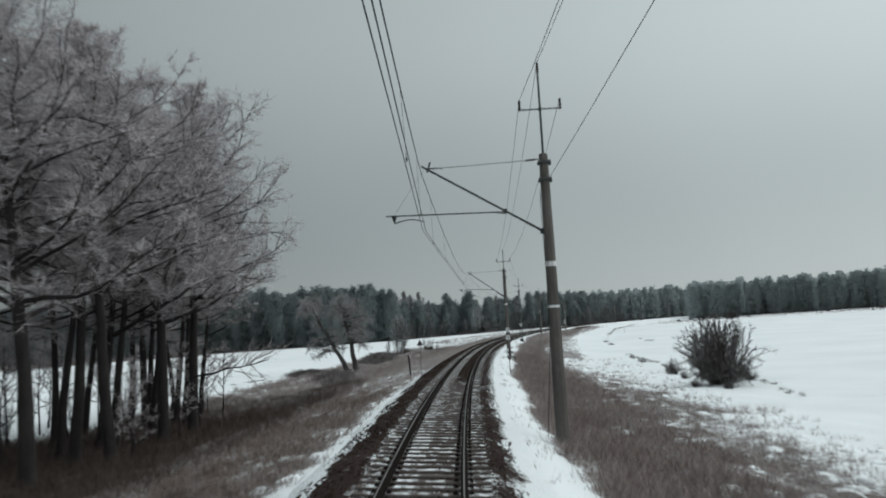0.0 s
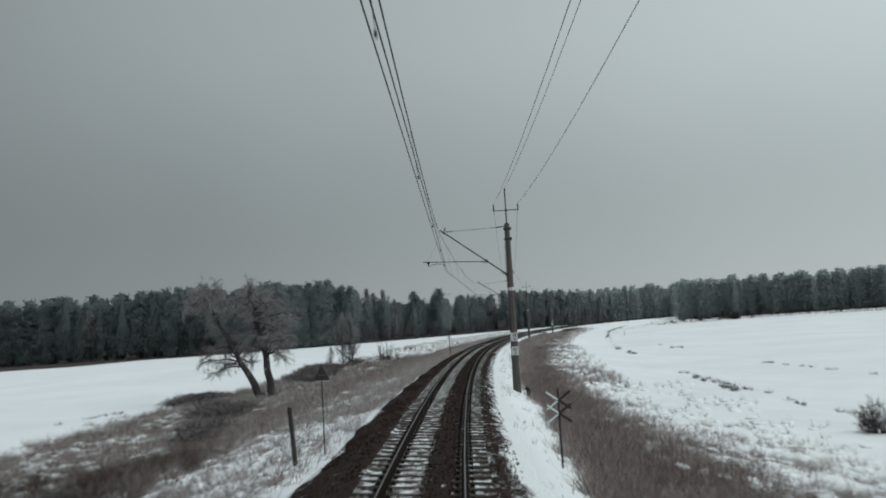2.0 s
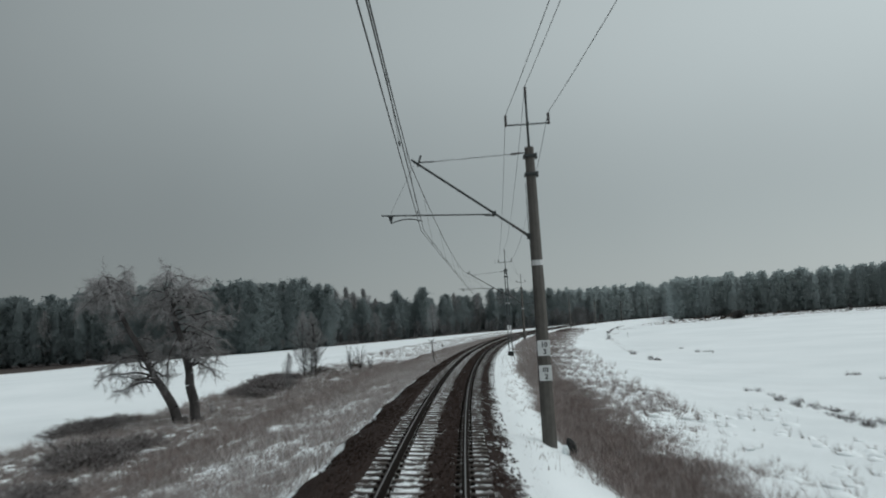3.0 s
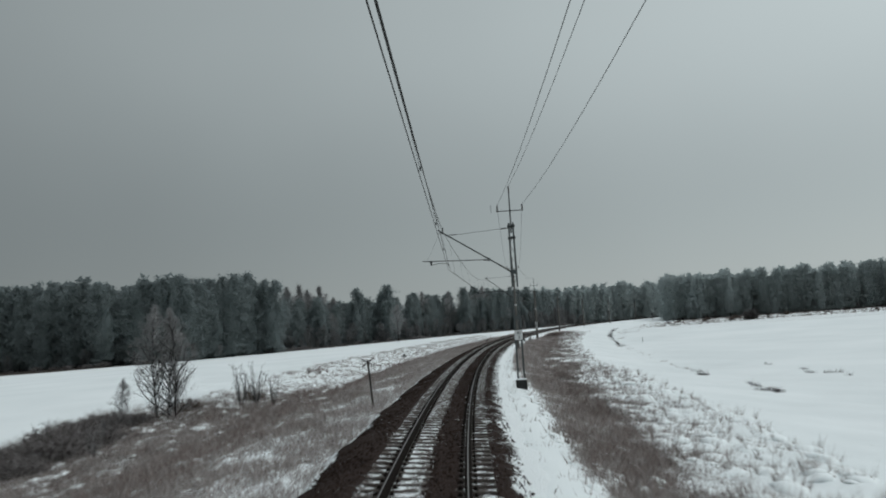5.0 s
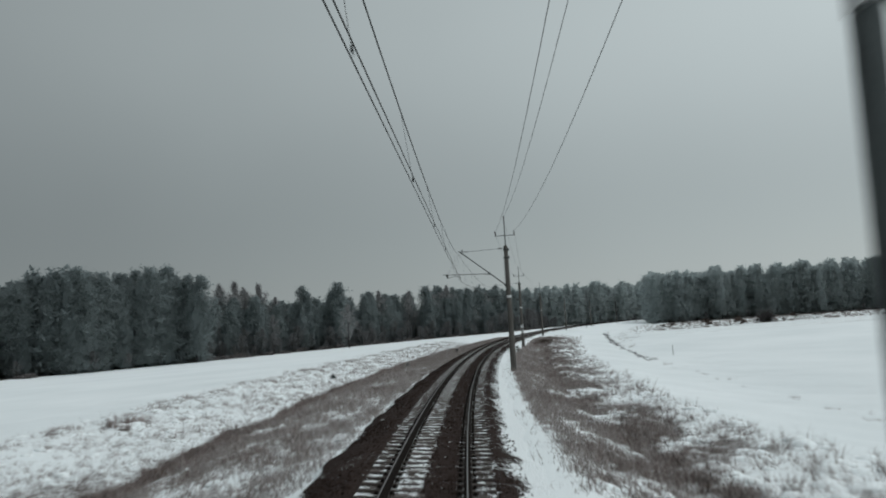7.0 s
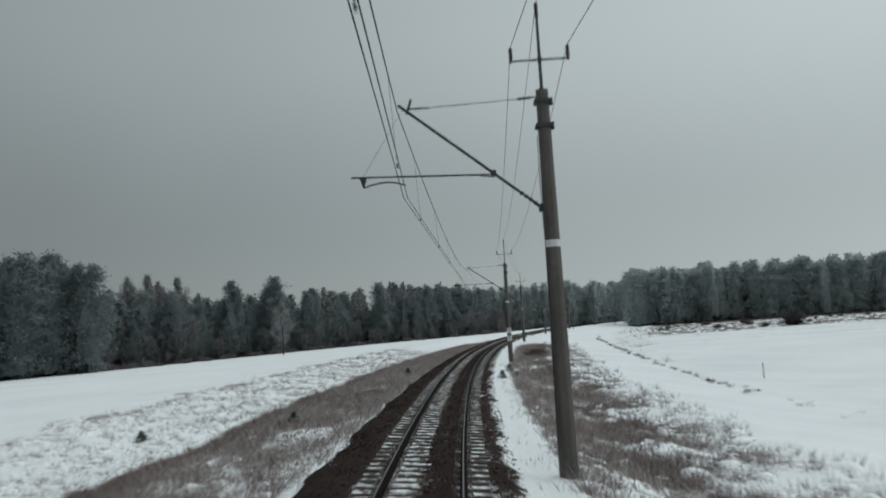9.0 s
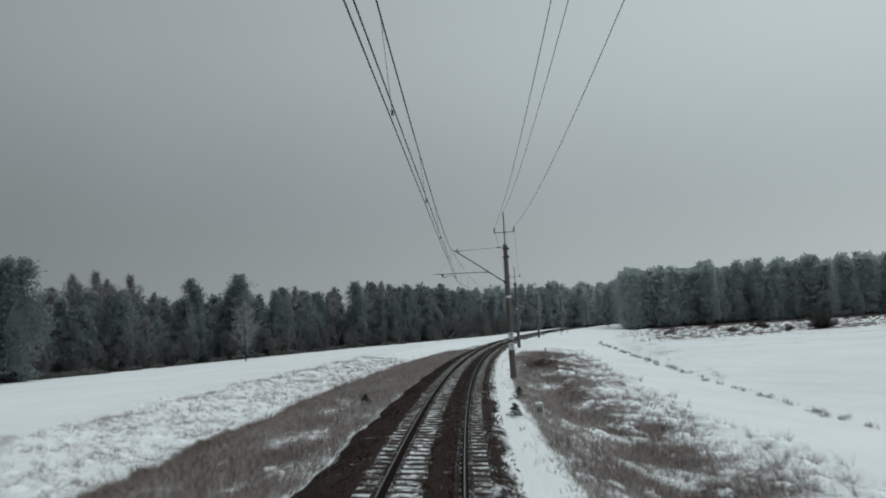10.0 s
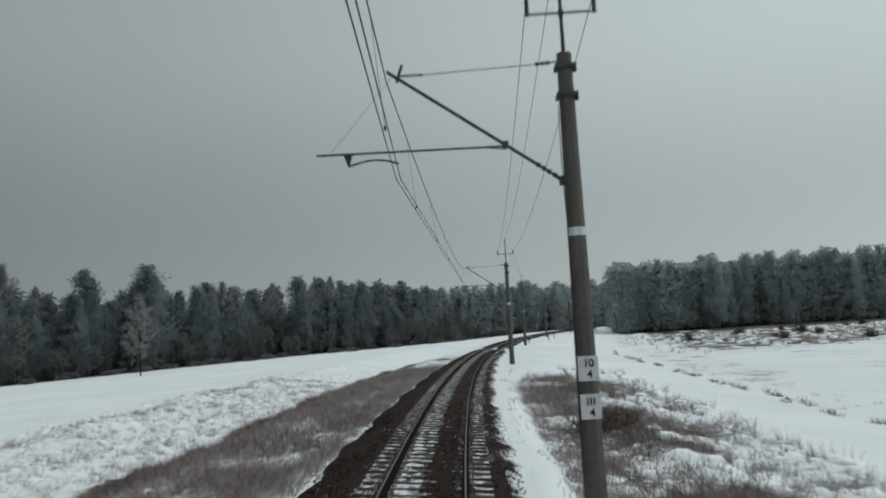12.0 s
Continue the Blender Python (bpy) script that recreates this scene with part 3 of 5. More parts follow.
def insulator(name, a, b, r, parent, sheds=5):
    a, b = Vector(a), Vector(b)
    bm = bmesh.new()
    bar(bm, a, b, r * .5, n=8)
    for i in range(sheds):
        c = a.lerp(b, (i + .5) / sheds)
        d = (b - a).normalized() * (b - a).length / sheds * .28
        bar(bm, c - d, c + d, r, r * .75, 10)
    return part(name, bm, M_PORCELAIN, parent, "brown ribbed porcelain insulator")


def bracket_parts(mast, g, reach=.13):
    """The cantilever that carries the contact and catenary wires, and the feeder cross-arm on top."""
    cx, (tx, tz), (jx, jz), (ex, ez) = g["cx"], g["tip"], g["joint"], g["end"]
    leg = cx - reach
    fx = leg - .06
    fz = jz - (tz - jz) / (jx - tx) * (fx - jx)
    d = Vector((tx - fx, 0, tz - fz)).normalized()
    foot = Vector((fx, 0, fz))
    bm = bmesh.new()
    bar(bm, foot + d * .62, Vector((tx, 0, tz)), .035)
    bar(bm, Vector((tx + .18, 0, tz - .22)), Vector((tx + .3, 0, tz + .12)), .03)
    box(bm, jx - .06, jx + .06, -.05, .05, jz - .07, jz + .07, .01)
    part("cantilever_tube", bm, M_STEEL, mast)
    insulator("insulator", foot + d * .12, foot + d * .62, .055, mast, 4)
    bm = bmesh.new()
    box(bm, fx - .06, leg, -.09, .09, fz - .10, fz + .07, .012)
    bar(bm, (fx, 0, fz - .02), foot + d * .14, .04)
    part("cantilever_bracket", bm, M_STEEL, mast)
    bm = bmesh.new()
    bar(bm, (jx, 0, jz - .03), (ex, 0, ez), .022)
    bar(bm, (jx + .02, 0, jz - .09), (jx - .3, 0, jz - .05), .012, n=6)
    part("registration_tube", bm, M_STEEL, mast)
    bm = bmesh.new()
    hx, hz = CONTACT - .95, ez - .01
    box(bm, hx - .1, hx + .1, -.02, .02, hz - .03, hz, 0)
    bar(bm, (hx + .04, 0, hz), (hx, 0, hz - .24), .05, .015, 6)
    bar(bm, (hx - .04, 0, hz), (hx, 0, hz - .24), .05, .015, 6)
    part("drop_bracket", bm, M_STEEL, mast)
    for off in (-.035, .035):
        v, f = sweep([(hx + u * .97, off, hz - .24 + .14 * math.sin(u * 2.6) - .07 * u) for u in np.linspace(0, 1, 9)], .013)
        part("steady_arm", mesh_of("steady_arm", v, f, M_STEEL), None, mast)
    bm = bmesh.new()
    ax, tie = g.get("saddle", tx), tz - .12 * ("saddle" in g)
    az = tz - .1 - (tz - jz) / (jx - tx) * (ax - tx)
    bar(bm, (ax + .25, 0, az), (ax + .7, 0, az), .022)
    bar(bm, (ax + .7, 0, az), (leg - .45, 0, tie - .03), .010, n=6)
    bar(bm, (leg - .14, 0, tie - .01), (leg + .05, 0, tie), .018)
    part("tie_rod", bm, M_STEEL, mast)
    insulator("insulator", (leg - .45, 0, tie - .03), (leg - .14, 0, tie - .01), .045, mast, 3)
    v, f = sweep([(tx + .1, 0, tz - .1), (ex + .28, 0, ez + .02)], .004, 4)
    part("stay_wire", mesh_of("stay_wire", v, f, M_WIRE), None, mast)
    bm = bmesh.new()
    bar(bm, (cx, 0, tz - .4), (cx, 0, g["top"]), .042, .032)
    part("top_tube", bm, M_STEEL, mast)
    bm = bmesh.new()
    top = g["arm"]
    bar(bm, (cx - .68, 0, top), (cx + .68, 0, top), .024)
    box(bm, cx - .05, cx + .05, -.05, .05, top - .06, top + .06, .01)
    part("cross_arm", bm, M_STEEL, mast)
    for x, z in ((cx - .66, top - .04), (cx + .66, top - .04), (cx, g["top"] - .07)):
        insulator("insulator", (x, 0, z), (x, 0, z + .36), .055, mast, 4)


def concrete_mast(m, g, deep=0.0, bands=(4.45,)):
    cx, up = g["cx"], g["tip"][1] - 7.85
    mast = thing("catenary_mast", "weathered concrete overhead-line mast with a steel bracket over the track", "catenary mast", "catenary masts along the line", m=m)
    bm = bmesh.new()
    r = bmesh.ops.create_cone(bm, segments=8, radius1=.235, radius2=.15, depth=9.0 + up + deep, cap_ends=True)
    bmesh.ops.transform(bm, verts=r["verts"], matrix=Matrix.Translation((cx, 0, 3.5 + (up - deep) / 2)) @ pose(0, 0, 0, 0, 0, 22.5))
    bmesh.ops.bevel(bm, geom=[e for e in bm.edges if abs(e.verts[0].co.z - e.verts[1].co.z) > 1], offset=.02, segments=1, affect="EDGES")
    part("shaft", bm, M_CONCRETE, mast)
    for z, h in [(z, .16 if z > 4 else .08) for z in bands]:
        bm = bmesh.new()
        bar(bm, (cx, 0, z), (cx, 0, z + h), .242 - .0094 * (z + 1), .242 - .0094 * (z + h + 1), 8)
        bmesh.ops.rotate(bm, verts=bm.verts, cent=(cx, 0, 0), matrix=Matrix.Rotation(radians(22.5), 3, "Z"))
        part("painted_band", bm, M_WHITE, mast, "worn white painted band")
    for z in (7.15 + up, 7.72 + up):
        bm = bmesh.new()
        box(bm, cx - .2, cx + .2, -.18, .18, z - .05, z + .05, .015)
        box(bm, cx + .16, cx + .23, -.05, .05, z - .09, z + .09, .01)
        part("collar", bm, M_STEEL, mast, "dark steel clamp collar")
    bracket_parts(mast, g)
    v, f = sweep([(cx - .18 - .02 * math.sin(u * 9), -.10, -.4 + 7.4 * u) for u in np.linspace(0, 1, 14)], .008, 4)
    part("earthing_wire", mesh_of("earthing_wire", v, f, M_WIRE), None, mast)
    return mast


def lattice_mast(m, g):
    cx = g["cx"]
    mast = thing("lattice_catenary_mast", "grey steel lattice overhead-line mast on a tarred concrete footing", "catenary mast", "catenary masts along the line", m=m)

    def half(z):
        return .165 - .055 * (z + .2) / 8.2

    for sx in (-1, 1):
        for dy in (-1, 1):
            bm = bmesh.new()
            a, b = Vector((cx + sx * half(-.3), dy * .11, -.3)), Vector((cx + sx * half(7.95), dy * .11, 7.95))
            section = [(0, 0), (-sx * .085, 0), (-sx * .085, -dy * .018), (-sx * .02, -dy * .018), (-sx * .02, -dy * .075), (0, -dy * .075)]
            low = [bm.verts.new((a.x + sx * .04 + x, a.y + y, a.z)) for x, y in section]
            top = [bm.verts.new((b.x + sx * .04 + x, b.y + y, b.z)) for x, y in section]
            for k in range(6):
                bm.faces.new((low[k], low[(k + 1) % 6], top[(k + 1) % 6], top[k]))
            bm.faces.new(low[::-1])
            bm.faces.new(top)
            bmesh.ops.recalc_face_normals(bm, faces=bm.faces)
            part("leg", bm, M_LATTICE, mast)
    z, side = .15, 1
    while z < 7.0:
        bm = bmesh.new()
        h = .42
        bar(bm, (cx - side * half(z), -.125, z), (cx + side * half(z + h), -.125, z + h), .012, n=5)
        part("lacing_bar", bm, M_LATTICE, mast)
        z, side = z + h + .14, -side
    for z in (2.95, 5.35):
        bm = bmesh.new()
        box(bm, cx - half(z), cx + half(z), -.13, .13, z - .12, z + .12, .01)
        part("batten_plate", bm, M_LATTICE, mast)
    for z in (4.4,):
        for sx in (-1, 1):
            bm = bmesh.new()
            box(bm, cx + sx * half(z) - .05, cx + sx * half(z) + .05, -.128, .128, z, z + .16)
            part("painted_band", bm, M_WHITE, mast, "worn white painted band")
    for z in (7.15, 7.78):
        bm = bmesh.new()
        box(bm, cx - .2, cx + .2, -.16, .16, z - .06, z + .06, .015)
        part("collar", bm, M_STEEL, mast, "dark steel clamp collar")
    bm = bmesh.new()
    box(bm, cx - .28, cx + .28, -.28, .28, -.95, -.26, .03)
    part("footing", bm, M_TAR, mast, "black tarred concrete footing")
    bm = bmesh.new()
    box(bm, cx - .27, cx + .27, -.27, .27, -.258, -.20, .025)
    part("snow_cap", bm, M_SNOW, mast, "thin cap of snow")
    bracket_parts(mast, g, .10)
    v, f = sweep([(cx - 1.0, 0, 8.5), (cx - 1.0, 0, 8.95)], .01, 4)
    part("spike", mesh_of("spike", v, f, M_STEEL), None, mast)
    return mast


first = None
for s, kind_, g_ in MASTS:
    if kind_ == "lattice":
        lattice_mast(line_pose(s), g_)
    elif g_ is None:
        copy_thing(first, line_pose(s))
    else:
        first = concrete_mast(line_pose(s), g_, .8 if kind_ == "outer" else .5, (4.52, 3.2) if kind_ == "outer" else (4.45,))


def lettering(text, size, parent, x, z, y=-.012):
    """Black figures on a plate, facing the train."""
    cu = bpy.data.curves.new("figures", "FONT")
    cu.body, cu.size, cu.align_x, cu.align_y, cu.extrude, cu.offset = text, size, "CENTER", "CENTER", .002, size * .03
    cu.materials.append(M_BLACK)
    ob = new("figures", cu)
    ob.matrix_basis = pose(x, y, z, 90, 0, 0)
    ob.parent = parent
    ob["label"] = "black painted figures"


def hectometre_plate(mast, lower, z, y, w=.38, h=.46, faded=False):
    p = thing("hectometre_plate", "white enamelled distance plate with black figures on a mast", "sign plate", "hectometre plates", m=line_pose(mast[0], mast[2]["cx"], z) @ pose(0, y, 0))
    bm = bmesh.new()
    box(bm, -w / 2, w / 2, -.008, .008, -h / 2, h / 2, .004)
    part("plate", bm, M_WHITE, p)
    if faded:
        for x in (-.07, -.01, .05):
            part("faded_figure", box(bmesh.new(), x, x + .032, -.0125, -.008, h * .06, h * .36), M_BLACK, p, "half worn-off black figure")
    else:
        lettering("10", .2, p, .01, h * .2)
    lettering(lower, .2, p, .02, -h * .24)
    for dz in (-h * .3, h * .3):
        bm = bmesh.new()
        box(bm, -.06, .06, .008, .05, dz - .015, dz + .015)
        part("bracket", bm, M_STEEL, p)


hectometre_plate(MASTS[1], "2", 1.96, -.235)
hectometre_plate(MASTS[1], "2", 1.22, -.235, faded=True)
hectometre_plate(MASTS[2], "3", 2.05, -.19, .42, .5)
hectometre_plate(MASTS[4], "4", 1.95, -.235)
hectometre_plate(MASTS[4], "4", 1.25, -.235, faded=True)


def wire_thing(name, label, category, runs, radius, mat=M_WIRE):
    """A wire that runs from mast to mast, one part for each span."""
    w = thing(name, label, category)
    for pts in runs:
        v, f = sweep(pts, radius)
        part("wire_span", mesh_of("wire_span", v, f, mat), None, w)
    return w


def span_points(s0, s1, lat0, z0, lat1, z1, sag, n=14):
    """A wire between two supports: straight in plan, hanging by sag."""
    a, b = at(s0, lat0, z0), at(s1, lat1, z1)
    return [a.lerp(b, u) - Vector((0, 0, 4 * sag * u * (1 - u))) for u in np.linspace(0, 1, n)]


SUPPORTS = [(-28.0, USUAL)] + [(s, g_ or USUAL) for s, k, g_ in MASTS]


def build_wires():
    spans = list(zip(SUPPORTS[:-1], SUPPORTS[1:]))

    def runs(place_, sag, n=14):
        return [span_points(a[0], b[0], *place_(a[1]), *place_(b[1]), sag, n) for a, b in spans]

    def drop(g):
        return CONTACT, g["end"][1] - .54

    def saddle(g):
        lat = g.get("saddle", g["tip"][0] - .02)
        return lat, g["tip"][1] - .19

    for off in (-.042, .042):
        wire_thing("contact_wire", "taut dark copper contact wire over the track", "overhead wire", runs(lambda g: (drop(g)[0] + off, drop(g)[1]), .03, 5), .009)
    wire_thing("catenary_wire", "sagging dark catenary wire that carries the contact wires", "overhead wire", runs(saddle, .9), .0125)
    feeder = "thin feeder wire along the tops of the masts"
    wire_thing("feeder_wire", feeder, "overhead wire", runs(lambda g: (g["cx"] - .66, g["arm"] + .32), .9), .0098, M_FEEDER)
    wire_thing("feeder_wire", feeder, "overhead wire", runs(lambda g: (g["cx"], g["top"] + .29), .9), .0098, M_FEEDER)
    right = runs(lambda g: (g["cx"] + .66, g["arm"] + .32), .9)
    right[0] = span_points(-28.0, MASTS[0][0], 4.3, 10.6, 3.9, 7.35, .35)
    wire_thing("feeder_wire", feeder, "overhead wire", right, .0098, M_FEEDER)
    tops, lows = runs(saddle, .9, 15), runs(drop, .03, 15)
    for top, low in list(zip(tops, lows))[:7]:
        for i in range(1, 14, 2):
            v, f = sweep([top[i], low[i]], .0035, 4)
            d = tagged(new("dropper_wire", mesh_of("dropper_wire", v, f, M_WIRE)), "thin vertical dropper between catenary and contact wire", "dropper", "droppers")
            bm = bmesh.new()
            bar(bm, low[i] - Vector((0, 0, .02)), low[i] + Vector((0, 0, .05)), .02, n=6)
            part("clamp", bm, M_STEEL, d)


build_wires()


# ---- trees ----
def unit(v):
    return v / (np.linalg.norm(v) + 1e-9)


def polyline(rng, p, d, length, n, wiggle, lift):
    """A crooked line from p along d that bends up (or down) by lift."""
    pts = [np.array(p, float)]
    d = unit(np.array(d, float))
    for i in range(n):
        d = unit(d + rng.normal(0, wiggle, 3) + np.array([0, 0, lift]))
        pts.append(pts[-1] + d * length / n)
    return pts


def sticks_from(pts, r0, r1, store):
    n = len(pts) - 1
    for i in range(n):
        store.append((pts[i], pts[i + 1], r0 + (r1 - r0) * i / n, r0 + (r1 - r0) * (i + 1) / n))


def stick_mesh(name, store, n, mat, smooth=True, hair=()):
    """Tapered sticks, and finest twigs as single slivers."""
    if not len(store):
        store = [(hair[0][0], hair[0][1], .02, .01)]
    a = [np.array([q[k] for q in store]) for k in range(4)]
    v, f = tubes(a[0], a[1], a[2], a[3], n)
    if not len(hair):
        return mesh_of(name, v, f, mat, smooth)
    p0, p1, r = np.array([q[0] for q in hair]), np.array([q[1] for q in hair]), np.array([q[2] for q in hair])
    side = np.cross(p1 - p0, np.random.default_rng(len(hair)).normal(0, 1, p0.shape))
    side /= np.linalg.norm(side, axis=1, keepdims=True) + 1e-9
    hv = np.stack([p0 - side * r[:, None], p0 + side * r[:, None], p1], 1).reshape(-1, 3)
    hf = np.arange(len(hv)).reshape(-1, 3) + len(v)
    f = np.concatenate([f[:, [0, 1, 2]], f[:, [0, 2, 3]], hf])
    return mesh_of(name, np.concatenate([v, hv]), f, mat, smooth)


def bare_tree(name, label, category, seed, height, radius, base=.35, spread=.36, limbs=30, fan=9, sub=4, twig=7, tilt=(0, 0), rise=.35, droop=0.0, group="", bark=None, twigmat=None, twig_len=.9, twig_r=.011, reach=None, flat=1.0):
    """A leafless tree: trunk and limbs as one part, the fine branches of its crown as another."""
    rng = np.random.default_rng(seed)
    wood, fine, thin = [], [], []
    level = np.array([1, 1, flat])
    lean = unit(np.array([tilt[0], tilt[1], 1.0]))
    spine = polyline(rng, (0, 0, -.4), lean, height, 12, .035, .04)
    sticks_from(spine, radius, radius * .12, wood)
    flare = [(np.array((0, 0, -.5)), np.array((0, 0, .5)), radius * 1.6, radius * .98)]
    wood += flare
    for i in range(limbs):
        u = base + (1 - base) * ((i + rng.random()) / limbs) ** .85
        k = min(int(u * 12), 11)
        p = spine[k] + (spine[k + 1] - spine[k]) * (u * 12 - k)
        az = i * 2.4 + rng.normal(0, .4)
        shape = math.sin(min(1.0, (u - base) / (1 - base) * .8 + .28) * math.pi) ** .7
        ln = height * spread * (shape * .9 + .12) * rng.uniform(.7, 1.15)
        d = np.array([math.cos(az), math.sin(az), rise + .8 * u + rng.normal(0, .12)])
        if reach is not None:
            d[:2] += np.array(reach) * .5
        pts = polyline(rng, p, d, ln, 6, .16, .05 - droop)
        rl = radius * (1 - u * .85) * .42 + .012
        sticks_from(pts, rl, .012, wood)
        for j in range(fan):
            w = .15 + .85 * (j + rng.random()) / fan
            k2 = min(int(w * 6), 5)
            q = pts[k2] + (pts[k2 + 1] - pts[k2]) * (w * 6 - k2)
            dd = unit(pts[k2 + 1] - pts[k2]) * .7 + rng.normal(0, .6, 3) * level + np.array([0, 0, .12 - droop])
            l2 = ln * rng.uniform(.18, .38) * (1.15 - .5 * w)
            bp = polyline(rng, q, dd, l2, 3, .2, .03 - droop)
            if twig_r > .02:
                thin += [(bp[q3], bp[q3 + 1], twig_r * 1.4) for q3 in range(3)]
            else:
                sticks_from(bp, max(rl * .32, twig_r * 1.3), twig_r, fine)
            for m in range(sub):
                x = rng.random()
                k3 = min(int(x * 3), 2)
                o = bp[k3] + (bp[k3 + 1] - bp[k3]) * (x * 3 - k3)
                e = unit(unit(bp[k3 + 1] - bp[k3]) * .6 + rng.normal(0, .65, 3) * level + np.array([0, 0, .1 - droop]))
                l3 = l2 * rng.uniform(.3, .6)
                thin.append((o, o + e * l3, twig_r * 1.5))
                t0 = rng.random((twig, 1))
                st = o + e * l3 * t0
                td = e * .8 + rng.normal(0, .55, (twig, 3)) * level + np.array([0, 0, .08 - droop])
                td /= np.linalg.norm(td, axis=1, keepdims=True)
                en = st + td * (twig_len * rng.uniform(.35, 1.0, (twig, 1)))
                for g in range(twig):
                    thin.append((st[g], en[g], twig_r * .95))
    tree = thing(name, label, category, group)
    part("trunk", stick_mesh("trunk", wood, 7, bark or M_BARK), None, tree)
    if flat < 1:
        part("branch_tangle", stick_mesh("branch_tangle", fine, 3, M_DARKTWIG, False), None, tree)
        fine = []
    part("crown", stick_mesh("crown", fine, 3, twigmat or M_TWIG, False, thin), None, tree)
    return tree


def put(ob, s, lat, turn=0.0, size=1.0, dz=0.0, sz=None):
    p = track(s, lat, relief(np.array(float(s)), np.array(float(lat))) + dz)
    ob.scale = (size, size, sz or size)
    return pose(p[0], p[1], p[2], 0, 0, turn - math.degrees(heading(s)))


def place(ob, *a, **k):
    m = put(ob, *a, **k)
    ob.matrix_basis = m @ Matrix.Diagonal((*ob.scale, 1))
    return ob


def again(ob, *a, **k):
    keep = tuple(ob.scale)
    m = put(ob, *a, **k)
    made = copy_thing(ob, m)
    ob.scale = keep
    return made


# the grove of tall frosted trees beside the line
GROVE = "frosted trees beside the line"
LABEL = "tall leafless tree with a dark trunk and frosted twigs"
tall_a = bare_tree("frosted_tree", LABEL, "tree", 11, 20.5, .36, .34, .40, 46, 13, 5, 14, group=GROVE, reach=(.45, -.1), twig_r=.0095, twig_len=.62, rise=-.05, flat=.55)
tall_b = bare_tree("frosted_tree", LABEL, "tree", 12, 22.5, .33, .38, .31, 46, 13, 5, 14, group=GROVE, reach=(.1, 0), twig_r=.0095, twig_len=.62, rise=-.05, flat=.55)
tall_c = bare_tree("frosted_tree", LABEL, "tree", 13, 19.5, .26, .38, .32, 40, 13, 5, 14, group=GROVE, reach=(.1, 0), twig_r=.0095, twig_len=.62, rise=-.05, flat=.55)
place(tall_a, 46.3, -17.2, 0)
place(tall_b, 49.3, -16.6, 0)
place(tall_c, 43.0, -21.5, 20)
for s, lat, src, turn, size in ((56.0, -19.7, tall_b, -60, .93), (39.0, -16.8, tall_b, 100, 1.0), (33.0, -17.4, tall_a, 60, 1.02), (47.5, -21.6, tall_c, 80, 1.08), (58.0, -23.5, tall_b, 200, .95),
                                (36.3, -19.4, tall_c, 160, 1.12), (52.0, -23.0, tall_c, 250, 1.05), (40.5, -19.4, tall_b, 300, .98), (62.0, -20.9, tall_c, 10, .85), (50.5, -19.6, tall_c, 15, .95), (58.5, -21.5, tall_c, 75, .9), (65.5, -24.5, tall_c, 185, .8), (60.0, -25.5, tall_b, 255, .82), (30.0, -20.5, tall_b, 0, 1.0), (37.5, -23.5, tall_a, 120, 1.05), (53.5, -21.0, tall_c, 330, .9), (48.5, -25.0, tall_c, 140, 1.0), (55.0, -26.5, tall_c, 60, .95), (41.5, -24.0, tall_c, 280, 1.0)):
    again(src, s, lat, turn, size)


limb_tree = again(tall_c, 45.0, -19.4, 0, 1.0)


def reaching_limb(tree, seed, stretches, thick, sprays, hairs):
    """A long low bough held out towards the track, with its own twigs."""
    rng = np.random.default_rng(seed)
    wood, fine, hair = [], [], []
    pts = [np.array(stretches[0], float)]
    for aim, length, n in stretches[1:]:
        pts += polyline(rng, pts[-1], aim, length, n, .07, .02)[1:]
    sticks_from(pts, thick, .025, wood)
    for i in range(sprays):
        k = rng.integers(len(pts) // 3, len(pts) - 1)
        o = pts[k] + (pts[k + 1] - pts[k]) * rng.random()
        e = unit(unit(pts[k + 1] - pts[k]) + np.array([0, 0, rng.normal(.25, .3)]) + rng.normal(0, .45, 3))
        q = polyline(rng, o, e, rng.uniform(1.0, 2.6), 4, .15, .03)
        sticks_from(q, .03, .012, fine)
        for g in range(hairs):
            k2 = rng.integers(0, 4)
            s0 = q[k2] + (q[k2 + 1] - q[k2]) * rng.random()
            hair.append((s0, s0 + unit(e + rng.normal(0, .6, 3)) * rng.uniform(.25, .85), .012))
    part("long_limb", stick_mesh("long_limb", wood, 7, M_BARK), None, tree)
    part("limb_spray", stick_mesh("limb_spray", fine, 3, M_TWIG, False, hair), None, tree)


reaching_limb(limb_tree, 77, ((0, 0, 6.6), ((7.2, -4.6, .6), 6.5, 5), ((4.2, -4.0, 1.9), 4.5, 5)), .15, 40, 60)
reaching_limb(tall_b, 78, ((0, 0, 3.5), ((1, -.2, .12), 2.4, 3), ((1, 0, -.05), 2.6, 3)), .07, 14, 30)

